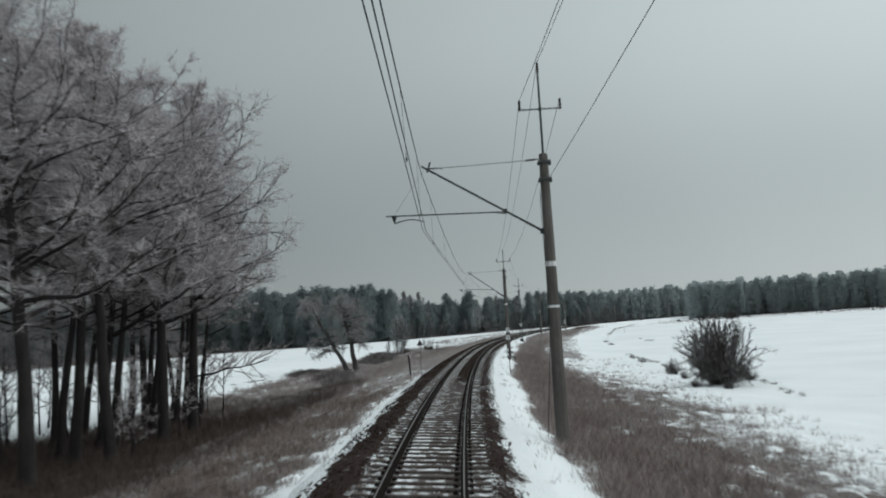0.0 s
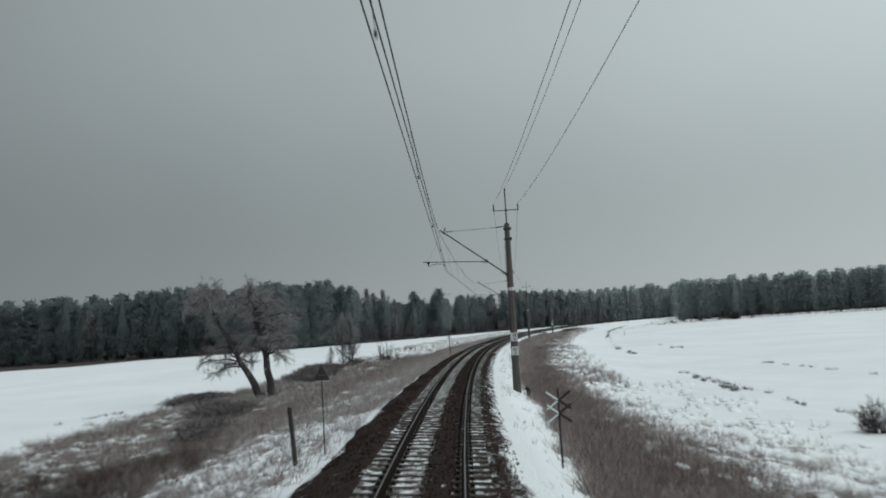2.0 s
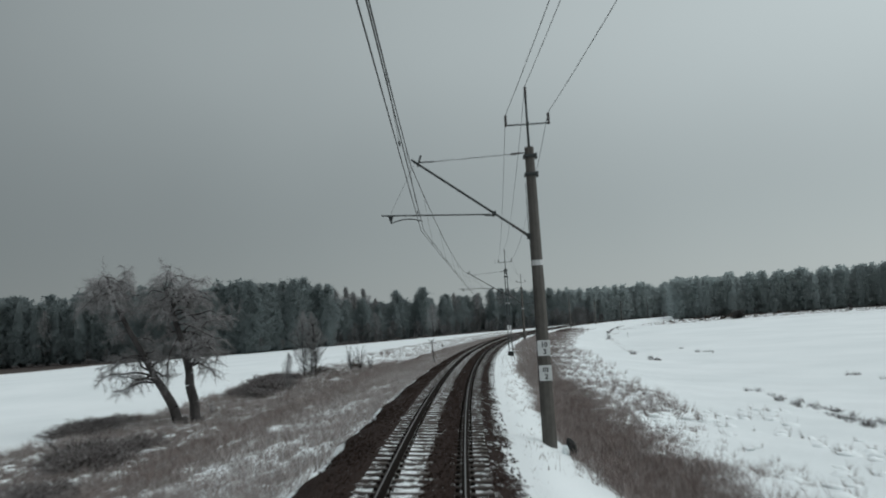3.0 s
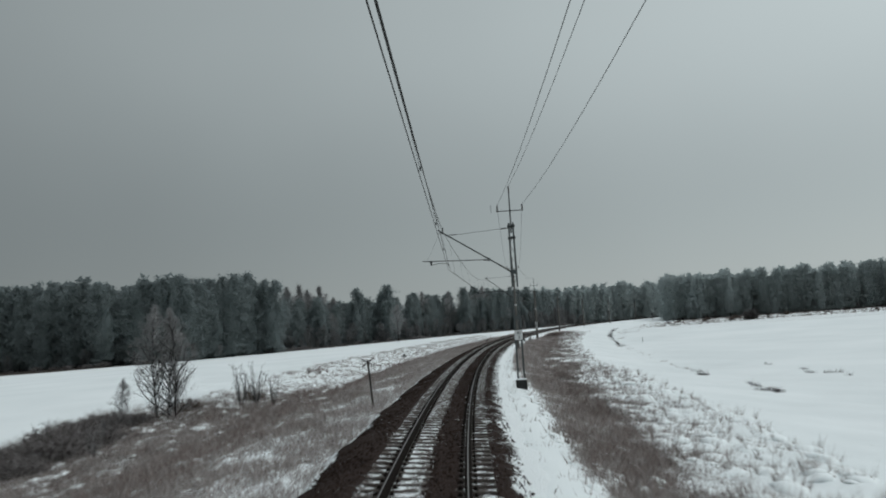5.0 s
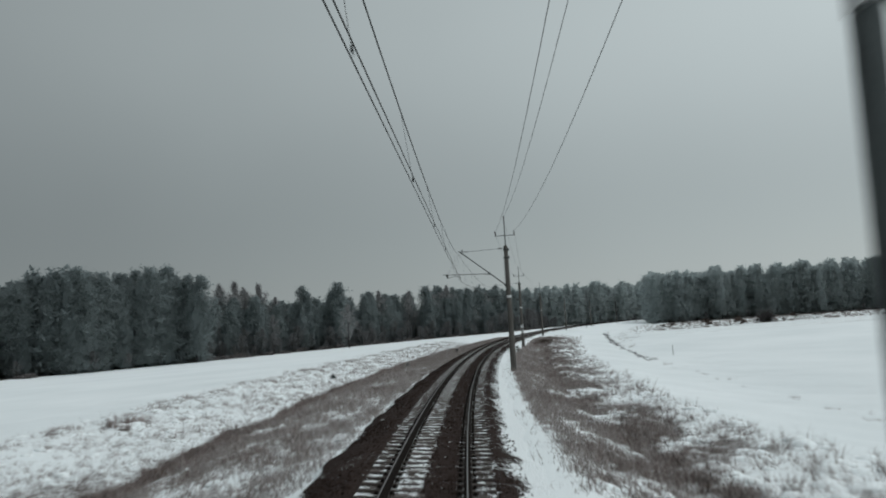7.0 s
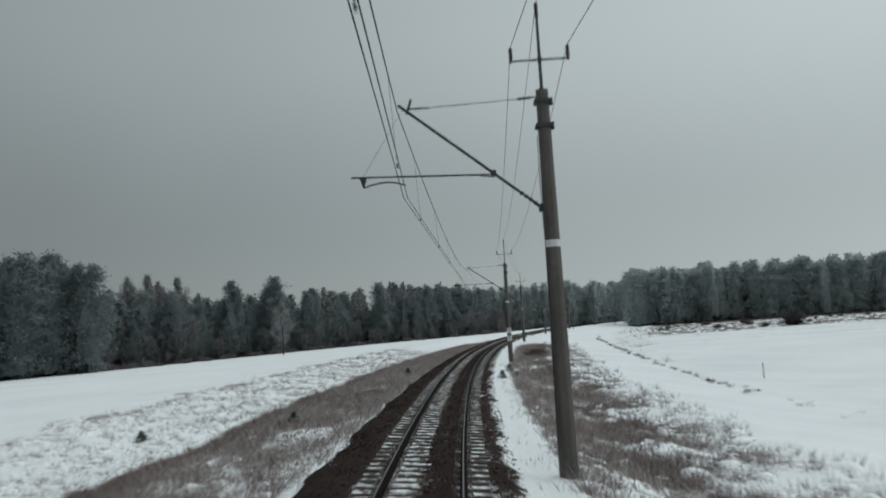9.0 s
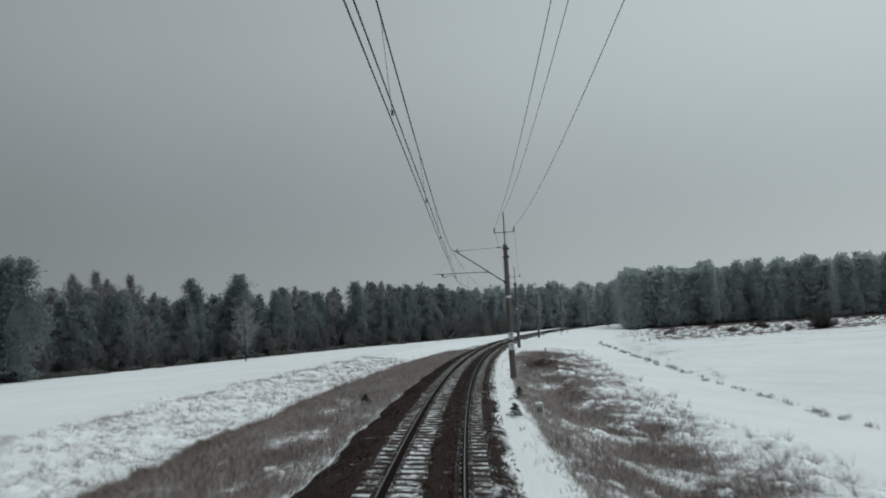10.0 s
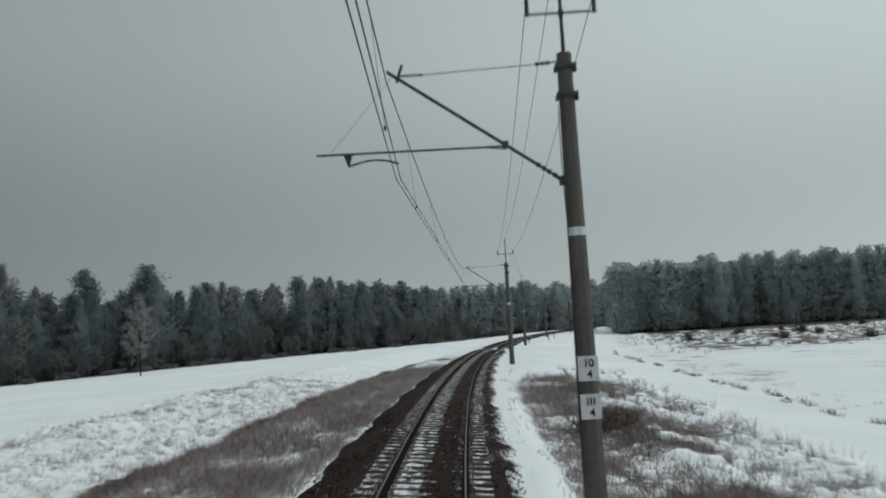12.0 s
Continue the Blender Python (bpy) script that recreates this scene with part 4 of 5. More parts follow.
# small bare saplings among them
sapling = bare_tree("bare_sapling", "thin leafless sapling with frosted twigs", "sapling", 21, 6.0, .06, .25, .32, 16, 6, 3, 5, group="saplings under the trees", twig_len=.5, twig_r=.008)
place(sapling, 61.5, -19.0)
for s, lat, turn, size in ((66.0, -25.0, 10, 1.0), (69.0, -27.0, 50, 1.1), (58.0, -27.0, 90, 1.2), (52.0, -26.0, 130, 1.2), (63.0, -29.0, 170, 1.1), (48.0, -27.5, 210, 1.3), (55.5, -30.0, 250, 1.2), (44.0, -25.5, 290, 1.2), (72.0, -31.0, 330, 1.0), (60.0, -32.0, 15, 1.2), (67.0, -33.0, 60, 1.1), (47.0, -16.5, 80, .8), (53.0, -17.5, 160, 1.1), (42.0, -17.0, 240, .9), (63.5, -21.0, 300, .9), (39.5, -16.0, 30, .7)):
    again(sapling, s, lat, turn, size)

# the pair of leaning willows
def willow(label, seed, spine, radius, groups):
    """A bare willow: a bent trunk, and groups of boughs (count, from, to, direction or None for all round, scatter, shortest, longest, sag)."""
    rng = np.random.default_rng(seed)
    wood, fine, hair = [], [], []
    line = [np.array(p, float) for p in spine]
    knots = np.linspace(0, len(line) - 1, 13)
    pts0 = [np.array([np.interp(k, range(len(line)), [p[q] for p in line]) for q in range(3)]) + rng.normal(0, .05, 3) for k in knots]
    sticks_from(pts0, radius, radius * .2, wood)
    wood.append((pts0[0], pts0[0] + np.array((0, 0, .8)), radius * 1.5, radius))
    for count, u0, u1, toward, scatter, short, long_, sag in groups:
        for i in range(count):
            u = u0 + (u1 - u0) * (i + rng.random()) / count
            k = min(int(u * 12), 11)
            p = pts0[k] + (pts0[k + 1] - pts0[k]) * (u * 12 - k)
            if toward is None:
                az = i * 2.4 + rng.normal(0, scatter)
                d = np.array([math.cos(az), math.sin(az), rng.uniform(.25, 1.3)])
            else:
                d = np.array(toward, float) + rng.normal(0, scatter, 3) * np.array([1, 1, .6])
            ln = rng.uniform(short, long_)
            pts = polyline(rng, p, d, ln, 8, .24, -sag)
            rb = radius * .24 * (1.2 - u)
            sticks_from(pts, rb + .02, .014, wood)
            for j in range(13):
                w = .18 + .82 * (j + rng.random()) / 13
                k2 = min(int(w * 8), 7)
                q = pts[k2] + (pts[k2 + 1] - pts[k2]) * (w * 8 - k2)
                e = unit(pts[k2 + 1] - pts[k2]) * .55 + rng.normal(0, .6, 3) + np.array([0, 0, .2])
                bp = polyline(rng, q, e, rng.uniform(.6, 1.3), 3, .2, -sag * 1.6)
                sticks_from(bp, .018, .010, fine)
                for g in range(42):
                    k3 = rng.integers(0, 3)
                    o = bp[k3] + (bp[k3 + 1] - bp[k3]) * rng.random()
                    f = unit(unit(bp[k3 + 1] - bp[k3]) * .5 + rng.normal(0, .55, 3) - np.array([0, 0, sag * 1.6]))
                    hair.append((o, o + f * rng.uniform(.22, .62), .008))
    tree = thing("leaning_willow", label, "tree", "willow pair")
    part("trunk", stick_mesh("trunk", wood, 7, M_OLDBARK), None, tree)
    part("crown", stick_mesh("crown", fine, 3, M_WILLOW, False, hair), None, tree)
    return tree


willow_a = willow("leaning bare willow with rounded frosted top and drooping lower boughs", 31, ((0, 0, -.4), (-.9, 0, 1.7), (-2.15, .1, 3.9), (-4.6, .2, 8.4), (-5.2, .2, 10.2)), .38,
                  ((17, .8, 1.0, None, .3, 1.6, 3.1, .19), (6, .6, .8, None, .3, 1.0, 2.0, .15), (8, .36, .56, (-1, 0, .45), .45, 2.2, 4.4, .12), (4, .42, .6, (.9, 0, .4), .4, 1.5, 2.6, .12)))
willow_b = willow("upright bare willow with rounded frosted top and drooping lower boughs", 32, ((0, 0, -.4), (-.35, 0, 2.5), (-.7, 0, 5), (-1.5, 0, 7.6), (-1.8, 0, 8.8)), .38,
                  ((17, .8, 1.0, None, .3, 1.6, 3.1, .19), (13, .48, .82, (1, 0, .85), .42, 2.4, 4.6, .14), (7, .34, .5, (1, 0, .35), .45, 1.8, 3.4, .12), (5, .48, .72, (-.7, 0, .4), .5, 1.0, 2.0, .12)))
place(willow_a, 115.0, -20.95, 0, 1.08)
place(willow_b, 115.4, -20.0, 0, 1.12)

# young birches past the willows
birch = bare_tree("young_birch", "slender young birch with fine frosted twigs", "birch", 41, 7.2, .06, .08, .32, 46, 7, 3, 5, rise=1.0, group="young birches", twigmat=M_BIRCHTWIG, twig_len=.5, twig_r=.007)
place(birch, 147.5, -20.6, 0, 1.12, dz=-.35)
for s, lat, turn, size in ((147.8, -20.0, 90, .95), (147.2, -19.3, 200, 1.08), (145.0, -21.8, 50, .5)):
    again(birch, s, lat, turn, size, dz=-.35)
def stem_shrub(seed, height, stems):
    """A shrub of thin upright stems with short side twigs."""
    rng = np.random.default_rng(seed)
    wood, fine, hair = [], [], []
    for i in range(stems):
        az, lean = rng.uniform(0, 6.28), rng.uniform(.05, .32)
        foot = np.array([math.cos(az), math.sin(az), 0]) * rng.uniform(.01, .05)
        ln = height * rng.uniform(.5, 1.0)
        pts = polyline(rng, foot - np.array((0, 0, .15)), (math.cos(az) * lean, math.sin(az) * lean, 1), ln, 7, .05, .03)
        sticks_from(pts, .022, .006, wood)
        for j in range(16):
            w = .15 + .85 * (j + rng.random()) / 16
            k = min(int(w * 7), 6)
            q = pts[k] + (pts[k + 1] - pts[k]) * (w * 7 - k)
            e = unit(unit(pts[k + 1] - pts[k]) * .9 + rng.normal(0, .45, 3))
            l2 = ln * rng.uniform(.08, .22) * (1.2 - w * .6)
            fine.append((q, q + e * l2, .008, .004))
            for g in range(5):
                o = q + e * l2 * rng.random()
                hair.append((o, o + unit(e + rng.normal(0, .4, 3)) * rng.uniform(.08, .28), .006))
    b = thing("bare_shrub", "leafless shrub of thin upright frosted stems", "shrub", "bare shrubs")
    part("stem_tangle", stick_mesh("stem_tangle", wood, 5, M_BARK), None, b)
    part("twig_tangle", stick_mesh("twig_tangle", fine, 3, M_BIRCHTWIG, False, hair), None, b)
    return b


shrub = stem_shrub(42, 3.0, 9)
place(shrub, 150.0, -15.8, 0, 1.1)
for s, lat, turn, size in ((150.5, -14.9, 70, 1.15), (150.2, -13.6, 130, .8), (153.5, -16.6, 20, .75), (140.5, -20.5, 0, .8), (136.0, -19.0, 60, .7), (121.0, -21.0, 0, .5)):
    again(shrub, s, lat, turn, size)
for s, lat, turn, size in ((60, -26, 0, 1.0), (64, -28, 40, 1.2), (58, -29, 80, 1.3), (69, -30, 120, 1.1), (54, -28, 160, 1.3), (50, -29, 200, 1.2), (66, -33, 240, 1.2), (61, -34, 280, 1.3), (73, -29, 320, .9), (46, -28, 10, 1.3), (56, -33, 50, 1.3), (70, -35, 90, 1.2), (52, -33, 130, 1.3), (43, -27, 170, 1.2)):
    again(shrub, s, lat, turn, size)


# ---- round bushes ----
def bush_thing(name, label, seed, height, width, stems, mat, twig=7, group=""):
    rng = np.random.default_rng(seed)
    wood, fine, hair = [], [], []
    for i in range(stems):
        az, el = rng.uniform(0, 6.28), rng.uniform(-.55, 1.5)
        tip = np.array([math.cos(az) * math.cos(el) * width, math.sin(az) * math.cos(el) * width, height * (.46 + .54 * math.sin(el))]) * rng.uniform(.82, 1.06)
        root = np.array([tip[0] * .22 + rng.normal(0, width * .08), tip[1] * .22 + rng.normal(0, width * .08), -.12])
        pts = polyline(rng, root, tip - root, np.linalg.norm(tip - root) * 1.04, 5, .2, .02)
        sticks_from(pts, .02, .006, wood)
        for j in range(9):
            w = .2 + .8 * (j + rng.random()) / 9
            k2 = min(int(w * 5), 4)
            q = pts[k2] + (pts[k2 + 1] - pts[k2]) * (w * 5 - k2)
            e = unit(unit(pts[k2 + 1] - pts[k2]) + rng.normal(0, .55, 3))
            l3 = height * rng.uniform(.12, .3)
            fine.append((q, q + e * l3, .008, .005))
            for g in range(twig):
                o = q + e * l3 * rng.random()
                hair.append((o, o + unit(e + rng.normal(0, .55, 3)) * rng.uniform(.12, .4), .007))
    b = thing(name, label, "bush", group)
    part("stem_tangle", stick_mesh("stem_tangle", wood, 5, M_BARK), None, b)
    part("twig_tangle", stick_mesh("twig_tangle", fine, 3, mat, False, hair), None, b)
    return b


big_bush = bush_thing("bare_bush", "dense round leafless bush standing in the snow", 51, 3.1, 1.75, 150, M_DARKTWIG, 20, "bushes on the field's edge")
place(big_bush, 60.0, 18.3, 0, 1.22, sz=1.5)
small_bush = bush_thing("bare_bush", "small leafless bush standing in the snow", 52, 1.2, .8, 34, M_DARKTWIG, 7, "bushes on the field's edge")
place(small_bush, 72.0, 17.4)
for s, lat, turn, size in ((64.0, 21.4, 60, .8), (66.5, 17.2, 10, .45), (60.0, 16.5, 10, .45), (57.0, 18.0, 100, .5)):
    again(small_bush, s, lat, turn, size)
brown_bush = bush_thing("dry_brush", "low tangle of dry brown stalks and twigs", 53, 1.1, 1.3, 60, M_BRUSH, 8, "dry brush on the bank")
place(brown_bush, 150.0, -19.6, 0, 1.0, sz=.7)
for s, lat, turn, size in ((50.0, -11.5, 0, .8), (68.0, -13.0, 140, .8), (257.5, 5.2, 0, .9), (259.0, 6.0, 50, .8), (153.0, -15.8, 80, .7)):
    again(brown_bush, s, lat, turn, size * 1.15, sz=size * (.42 if lat < -18 else .7))
frosted_brush = bush_thing("frosted_brush", "low dense mound of tangled frosted brush", 54, 1.0, 1.5, 110, M_FROSTBRUSH, 11, "dry brush on the bank")
place(frosted_brush, 137.0, -21.4, 0, 1.5, sz=1.15)
for s, lat, turn, size, flat in ((139.5, -22.6, 60, 1.6, 1.2), (142.0, -23.4, 130, 1.6, 1.1), (135.5, -23.2, 200, 1.5, .9), (144.5, -23.0, 250, 1.4, .9), (140.5, -20.8, 310, 1.3, .8), (133.5, -21.6, 20, 1.2, .7), (146.5, -21.8, 100, 1.1, .6),
                                 (97.0, -18.4, 0, 1.7, 1.1), (99.5, -19.8, 80, 1.5, .9), (94.5, -17.2, 160, 1.4, .9), (101.5, -18.0, 220, 1.2, .8), (84.0, -14.5, 290, 1.5, .8), (80.5, -13.6, 40, 1.3, .7), (87.0, -15.4, 120, 1.3, .7), (114.0, -27.4, 90, 1.8, .7), (117.5, -27.2, 10, 1.6, .6), (111.0, -27.0, 170, 1.5, .6),
                                 (60.0, -12.4, 0, .9, .7), (54.0, -11.6, 60, .9, .6), (57.0, -10.4, 120, .7, .5), (65.0, -12.8, 200, .9, .6)):
    again(frosted_brush, s, lat, turn, size, sz=flat)
again(big_bush, 334.0, 50.9, 120, 1.1, sz=.9)
strip_rng = np.random.default_rng(58)
for _ in range(34):
    s, lat, size = strip_rng.uniform(326, 400), 24 + 110 * strip_rng.random(), strip_rng.uniform(.45, 1.25)
    again(brown_bush, s, lat, size * 900, size * .8, sz=size * .95)



# ---- conifers: woods round the fields ----
def pine_arrays(seed, height, low=.04, wide=.2, boughs=46, clumps=8, blades=20):
    """Trunk, boughs, needle clumps and the dense inner foliage of a Scots pine with a rounded, lumpy crown, as arrays."""
    rng = np.random.default_rng(seed)
    spine = polyline(rng, (0, 0, -.5), (0, 0, 1), height, 8, .02, .05)
    wood, cen, tight = [], [], []
    sticks_from(spine, height * .0105, height * .003, wood)
    for i in range(boughs):
        v = ((i + rng.random()) / boughs) ** .9
        u = low + (.985 - low) * v
        k = min(int(u * 8), 7)
        p = spine[k] + (spine[k + 1] - spine[k]) * (u * 8 - k)
        prof = (1 - v ** 2.4) ** .75 * (.72 + .28 * min(1.0, v * 2.5)) + .06
        az = i * 2.4 + rng.normal(0, .5)
        rr = height * wide * prof * rng.uniform(.62, 1.12)
        tip = p + np.array([math.cos(az) * rr, math.sin(az) * rr, rr * .16 + rng.normal(0, .25)])
        if i % 2 == 0:
            wood.append((p, tip, .05, .02))
        for q in range(clumps):
            w = (q + .6) / clumps
            cen.append(p + (tip - p) * w ** .7 + rng.normal(0, 1, 3) * np.array([.5, .5, .3]) * height / 20)
            tight.append(.75 + .35 * w * prof)
    for q in range(10):
        cen.append(spine[8] + rng.normal(0, 1, 3) * np.array([.55, .55, .45]))
        tight.append(.6)
    cen, tight = np.array(cen), np.array(tight)
    n = len(cen) * blades
    c = np.repeat(cen, blades, 0) + rng.normal(0, 1, (n, 3)) * np.array([.8, .8, .5]) * height / 20 * np.repeat(tight, blades)[:, None]
    d1 = rng.normal(0, 1, (n, 3)) * np.array([1, 1, .6])
    d1 /= np.linalg.norm(d1, axis=1, keepdims=True)
    d2 = rng.normal(0, 1, (n, 3))
    d2 /= np.linalg.norm(d2, axis=1, keepdims=True)
    L = rng.uniform(.24, .50, (n, 1)) * height / 20
    v = np.stack([c - d2 * L * .45, c + d2 * L * .45, c + d1 * L * 1.3], 1).reshape(-1, 3)
    a = [np.array([q[k] for q in wood]) for k in range(4)]
    rings, k = [], 11
    for q in range(10):
        u = (q + .2) / 9.6
        prof = (1 - u ** 2.4) ** .75 * (.72 + .28 * min(1.0, u * 2.5))
        az = np.arange(k) / k * 6.2832 + rng.uniform(0, 1)
        rr = height * wide * prof * .52 * rng.uniform(.7, 1.2, k)
        rings.append(np.stack([np.cos(az) * rr, np.sin(az) * rr, height * (low + (.97 - low) * u) + rng.normal(0, .3, k)], 1))
    inner = []
    for lo, hi in zip(rings[:-1], rings[1:]):
        for q in range(k):
            p = (q + 1) % k
            inner += [lo[q], lo[p], hi[p], lo[q], hi[p], hi[q]]
    return tubes(a[0], a[1], a[2], a[3], 4), v, np.arange(3 * n).reshape(-1, 3), np.array(inner)


PINES = [pine_arrays(61, 22, .03, .23), pine_arrays(62, 20.5, .02, .27), pine_arrays(63, 22.5, .05, .22), pine_arrays(64, 19.5, .02, .28), pine_arrays(65, 21.5, .03, .24)]
PINE_THINGS, HAZED_PINES = [], []
for (tv, tf), cv, cf, inner in PINES:
    cv = np.concatenate([cv, inner])
    cf = np.arange(len(cv)).reshape(-1, 3)
    t_ = thing("pine", "tall dark pine at the edge of the wood, lightly frosted", "pine tree", "pines at the wood's edge")
    part("trunk", mesh_of("trunk", tv, tf, M_BARK, True), None, t_)
    part("crown", mesh_of("crown", cv, cf, M_NEEDLE), None, t_)
    PINE_THINGS.append(t_)
# The far wood's pines, their needles paled by haze put into the colour.
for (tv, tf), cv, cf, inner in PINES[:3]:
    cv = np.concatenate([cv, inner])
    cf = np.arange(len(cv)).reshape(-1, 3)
    t_ = thing("pine", "grey-green pine at the far wood's edge, rimed and paled by painted haze", "pine tree", "rimed pines at the far wood's edge")
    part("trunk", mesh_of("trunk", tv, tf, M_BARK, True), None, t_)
    part("crown", mesh_of("crown", cv, cf, M_HAZED), None, t_)
    HAZED_PINES.append(t_)
grey_tree = bare_tree("frosted_birch", "leafless birch grey with frost at the wood's edge", "birch", 71, 17, .16, .14, .30, 34, 8, 3, 6, rise=.9, group="birches at the wood's edge", twigmat=M_BIRCHTWIG, twig_len=1.2, twig_r=.03)
low_tree = bare_tree("frosted_thicket", "dense dim leafless thicket touched with frost", "thicket", 72, 8, .09, .05, .42, 24, 7, 3, 5, rise=.5, group="thickets at the wood's edge", twigmat=M_THICKET, twig_len=.9, twig_r=.028)


def along(points, step, jitter, offset, rng):
    """Places at even steps along a line, set back from it to its left by offset."""
    out = []
    for (x0, y0), (x1, y1) in zip(points[:-1], points[1:]):
        ln = math.hypot(x1 - x0, y1 - y0)
        ux, uy = (x1 - x0) / ln, (y1 - y0) / ln
        for d in np.arange(rng.uniform(0, step), ln, step):
            o = offset + rng.normal(0, jitter)
            out.append((x0 + ux * d - uy * o + rng.normal(0, jitter), y0 + uy * d + ux * o + rng.normal(0, jitter)))
    return out


WEST = [(-215, 338), (-138, 332), (-48, 322), (-36, 344)]
MIDDLE = [(-36, 344), (-24, 362), (4, 396), (40, 428), (76, 446), (92, 468), (108, 510), (120, 540)]
FAR = [(70, 560), (140, 580), (215, 610), (300, 590), (420, 520)]
EAST = [(162, 480), (129, 424), (195, 396), (330, 336)]


def floor_at(x, y):
    """Height of the ground at a place far from the line."""
    k = int(np.argmin((_x - x) ** 2 + (_y - y) ** 2))
    lat = (x - _x[k]) * math.cos(_h[k]) - (y - _y[k]) * math.sin(_h[k])
    return float(relief(_s[k], np.array(lat)) + GRADE * np.clip(_s[k], -100, 500))


def plant(ob, x, y, size, turn):
    ob.scale = (size, size, size)
    return pose(x, y, floor_at(x, y), 0, 0, turn)


def off_line(x, y):
    """Distance of a place from the track."""
    return float(np.sqrt(np.min((_x - x) ** 2 + (_y - y) ** 2)))


def build_woods():
    rng = np.random.default_rng(9)
    used = set()

    def single(src, x, y, size):
        m = plant(src, x, y, size, rng.uniform(0, 360))
        if src.name not in used:
            used.add(src.name)
            src.matrix_basis = m @ Matrix.Diagonal((size, size, size, 1))
        else:
            copy_thing(src, m)

    for pts, step, grow, vary, greys in ((WEST, 3.9, .99, .09, .03), (MIDDLE, 4.4, .60, .34, .26), (EAST, 2.9, .80, .07, .0)):
        for x, y in along(pts, step, 1.2, 5.0 if pts is MIDDLE else 1.5, rng):
            if off_line(x, y) < 7:
                continue
            if rng.random() < greys:
                single(grey_tree, x, y, rng.uniform(.75, 1.05) * (grow + .08))
            else:
                kinds = HAZED_PINES if pts is EAST else PINE_THINGS
                slope = np.interp(x, [129, 240], [.99, 1.0]) if pts is EAST else 1.0
                single(kinds[rng.integers(len(kinds))], x, y, rng.uniform(1 - vary, 1 + vary) * grow * slope)
    for back, small, tall in ((-2.0, .35, .7), (.8, .6, 1.15)):
        for x, y in along(MIDDLE, 4.6, 1.5, back, rng):
            if off_line(x, y) > 8:
                single(low_tree, x, y, rng.uniform(small, tall))
    for x, y in along(EAST, 9.0, 2.0, -2.0, rng):
        single(low_tree, x, y, rng.uniform(.25, .42))
    for x, y in along(MIDDLE[:6], 15.0, 3.0, 11.0, rng):
        single(grey_tree, x, y, rng.uniform(.95, 1.2))
    for x, y, size in ((-36, 340, 1.10), (-32, 346, 1.14), (-28, 351, 1.10), (-25, 347, .98), (-40, 345, 1.12), (-31, 354, 1.12), (-44, 338, 1.08), (-49, 333, 1.05), (-54, 329, 1.06), (2, 399, .92), (9, 405, .86), (12, 403, .95), (24, 420, .9), (28, 423, .85), (46, 434, .88), (62, 444, .84), (-12, 380, .8)):
        single(PINE_THINGS[rng.integers(5)], x, y, size)
    single(grey_tree, 14.3, 366, .74)
    for x, y, size in ((-24, 384, 1.3), (-20, 389, 1.35), (-17, 386, 1.22), (-13, 393, 1.3), (-8, 398, 1.05)):
        single(grey_tree, x, y, size)
    for x, y in along(WEST, 9.0, 1.5, -2.0, rng):
        single(low_tree, x, y, rng.uniform(.4, .7))
    for sm in PINE_THINGS + HAZED_PINES + [grey_tree, low_tree]:
        if sm.name not in used:
            sm.matrix_basis = plant(sm, -60, 336, 1.0, 0)
    woods = (("deep dark pine wood behind the snowy fields", M_NEEDLE, ((WEST, 4.4, 1.0, (5, 10, 16), .11), (MIDDLE, 4.4, .64, (9, 13), .28), (MIDDLE, 4.6, .76, (17, 23), .22))),
             ("grey-green rimed pine wood across the far fields, paled by painted haze", M_HAZED, ((EAST, 3.6, .83, (5, 10, 16), .08), (FAR, 4.4, 1.03, (0, 7, 14), .08))))
    for label, leafmat, rows in woods:
        cv_, cf_, tv_, tf_, nc, nt = [], [], [], [], 0, 0
        for pts, step, grow, offsets, vary in rows:
            for off in offsets:
                for x, y in along(pts, step, 1.6, off, rng):
                    (tv, tf), cv, cf, inner = PINES[rng.integers(5)]
                    if off_line(x, y) < 7:
                        continue
                    slope = np.interp(x, [129, 240], [.99, 1.0]) if pts is EAST else 1.0
                    size, th, z = rng.uniform(1 - vary, 1 + vary) * grow * slope, rng.uniform(0, 6.28), floor_at(x, y)
                    rot = np.array([[math.cos(th), -math.sin(th), 0], [math.sin(th), math.cos(th), 0], [0, 0, 1]]) * size
                    pick = rng.permutation(len(cf))[: len(cf) // 5]
                    sub = cv.reshape(-1, 3, 3)[pick]
                    mid = sub.mean(1, keepdims=True)
                    sub = np.concatenate([(mid + (sub - mid) * 2.3).reshape(-1, 3), inner])
                    cv_.append(sub @ rot.T + (x, y, z))
                    cf_.append(np.arange(len(sub)).reshape(-1, 3) + nc)
                    nc += len(sub)
                    tv_.append(tv @ rot.T + (x, y, z))
                    tf_.append(tf + nt)
                    nt += len(tv)
        wood = tagged(new("pine_wood", mesh_of("pine_wood", np.concatenate(cv_), np.concatenate(cf_), leafmat)), label, "wood", kind="stuff")
        tr = part("trunks", mesh_of("trunks", np.concatenate(tv_), np.concatenate(tf_), M_BARK), None, wood)
        tr["kind"] = "stuff"


build_woods()

edge_rng = np.random.default_rng(59)
for line, step in ((WEST[1:3], 5.5), (MIDDLE[:6], 4.2)):
    for x, y in along(line, step, 1.4, -6.0, edge_rng):
        if off_line(x, y) > 9:
            size = edge_rng.uniform(.5, 1.15)
            frosted_brush.scale = (size * 1.3, size * 1.3, size)
            copy_thing(frosted_brush, pose(x, y, floor_at(x, y), 0, 0, edge_rng.uniform(0, 360)))
place(frosted_brush, 137.0, -21.4, 0, 1.5, sz=1.15)


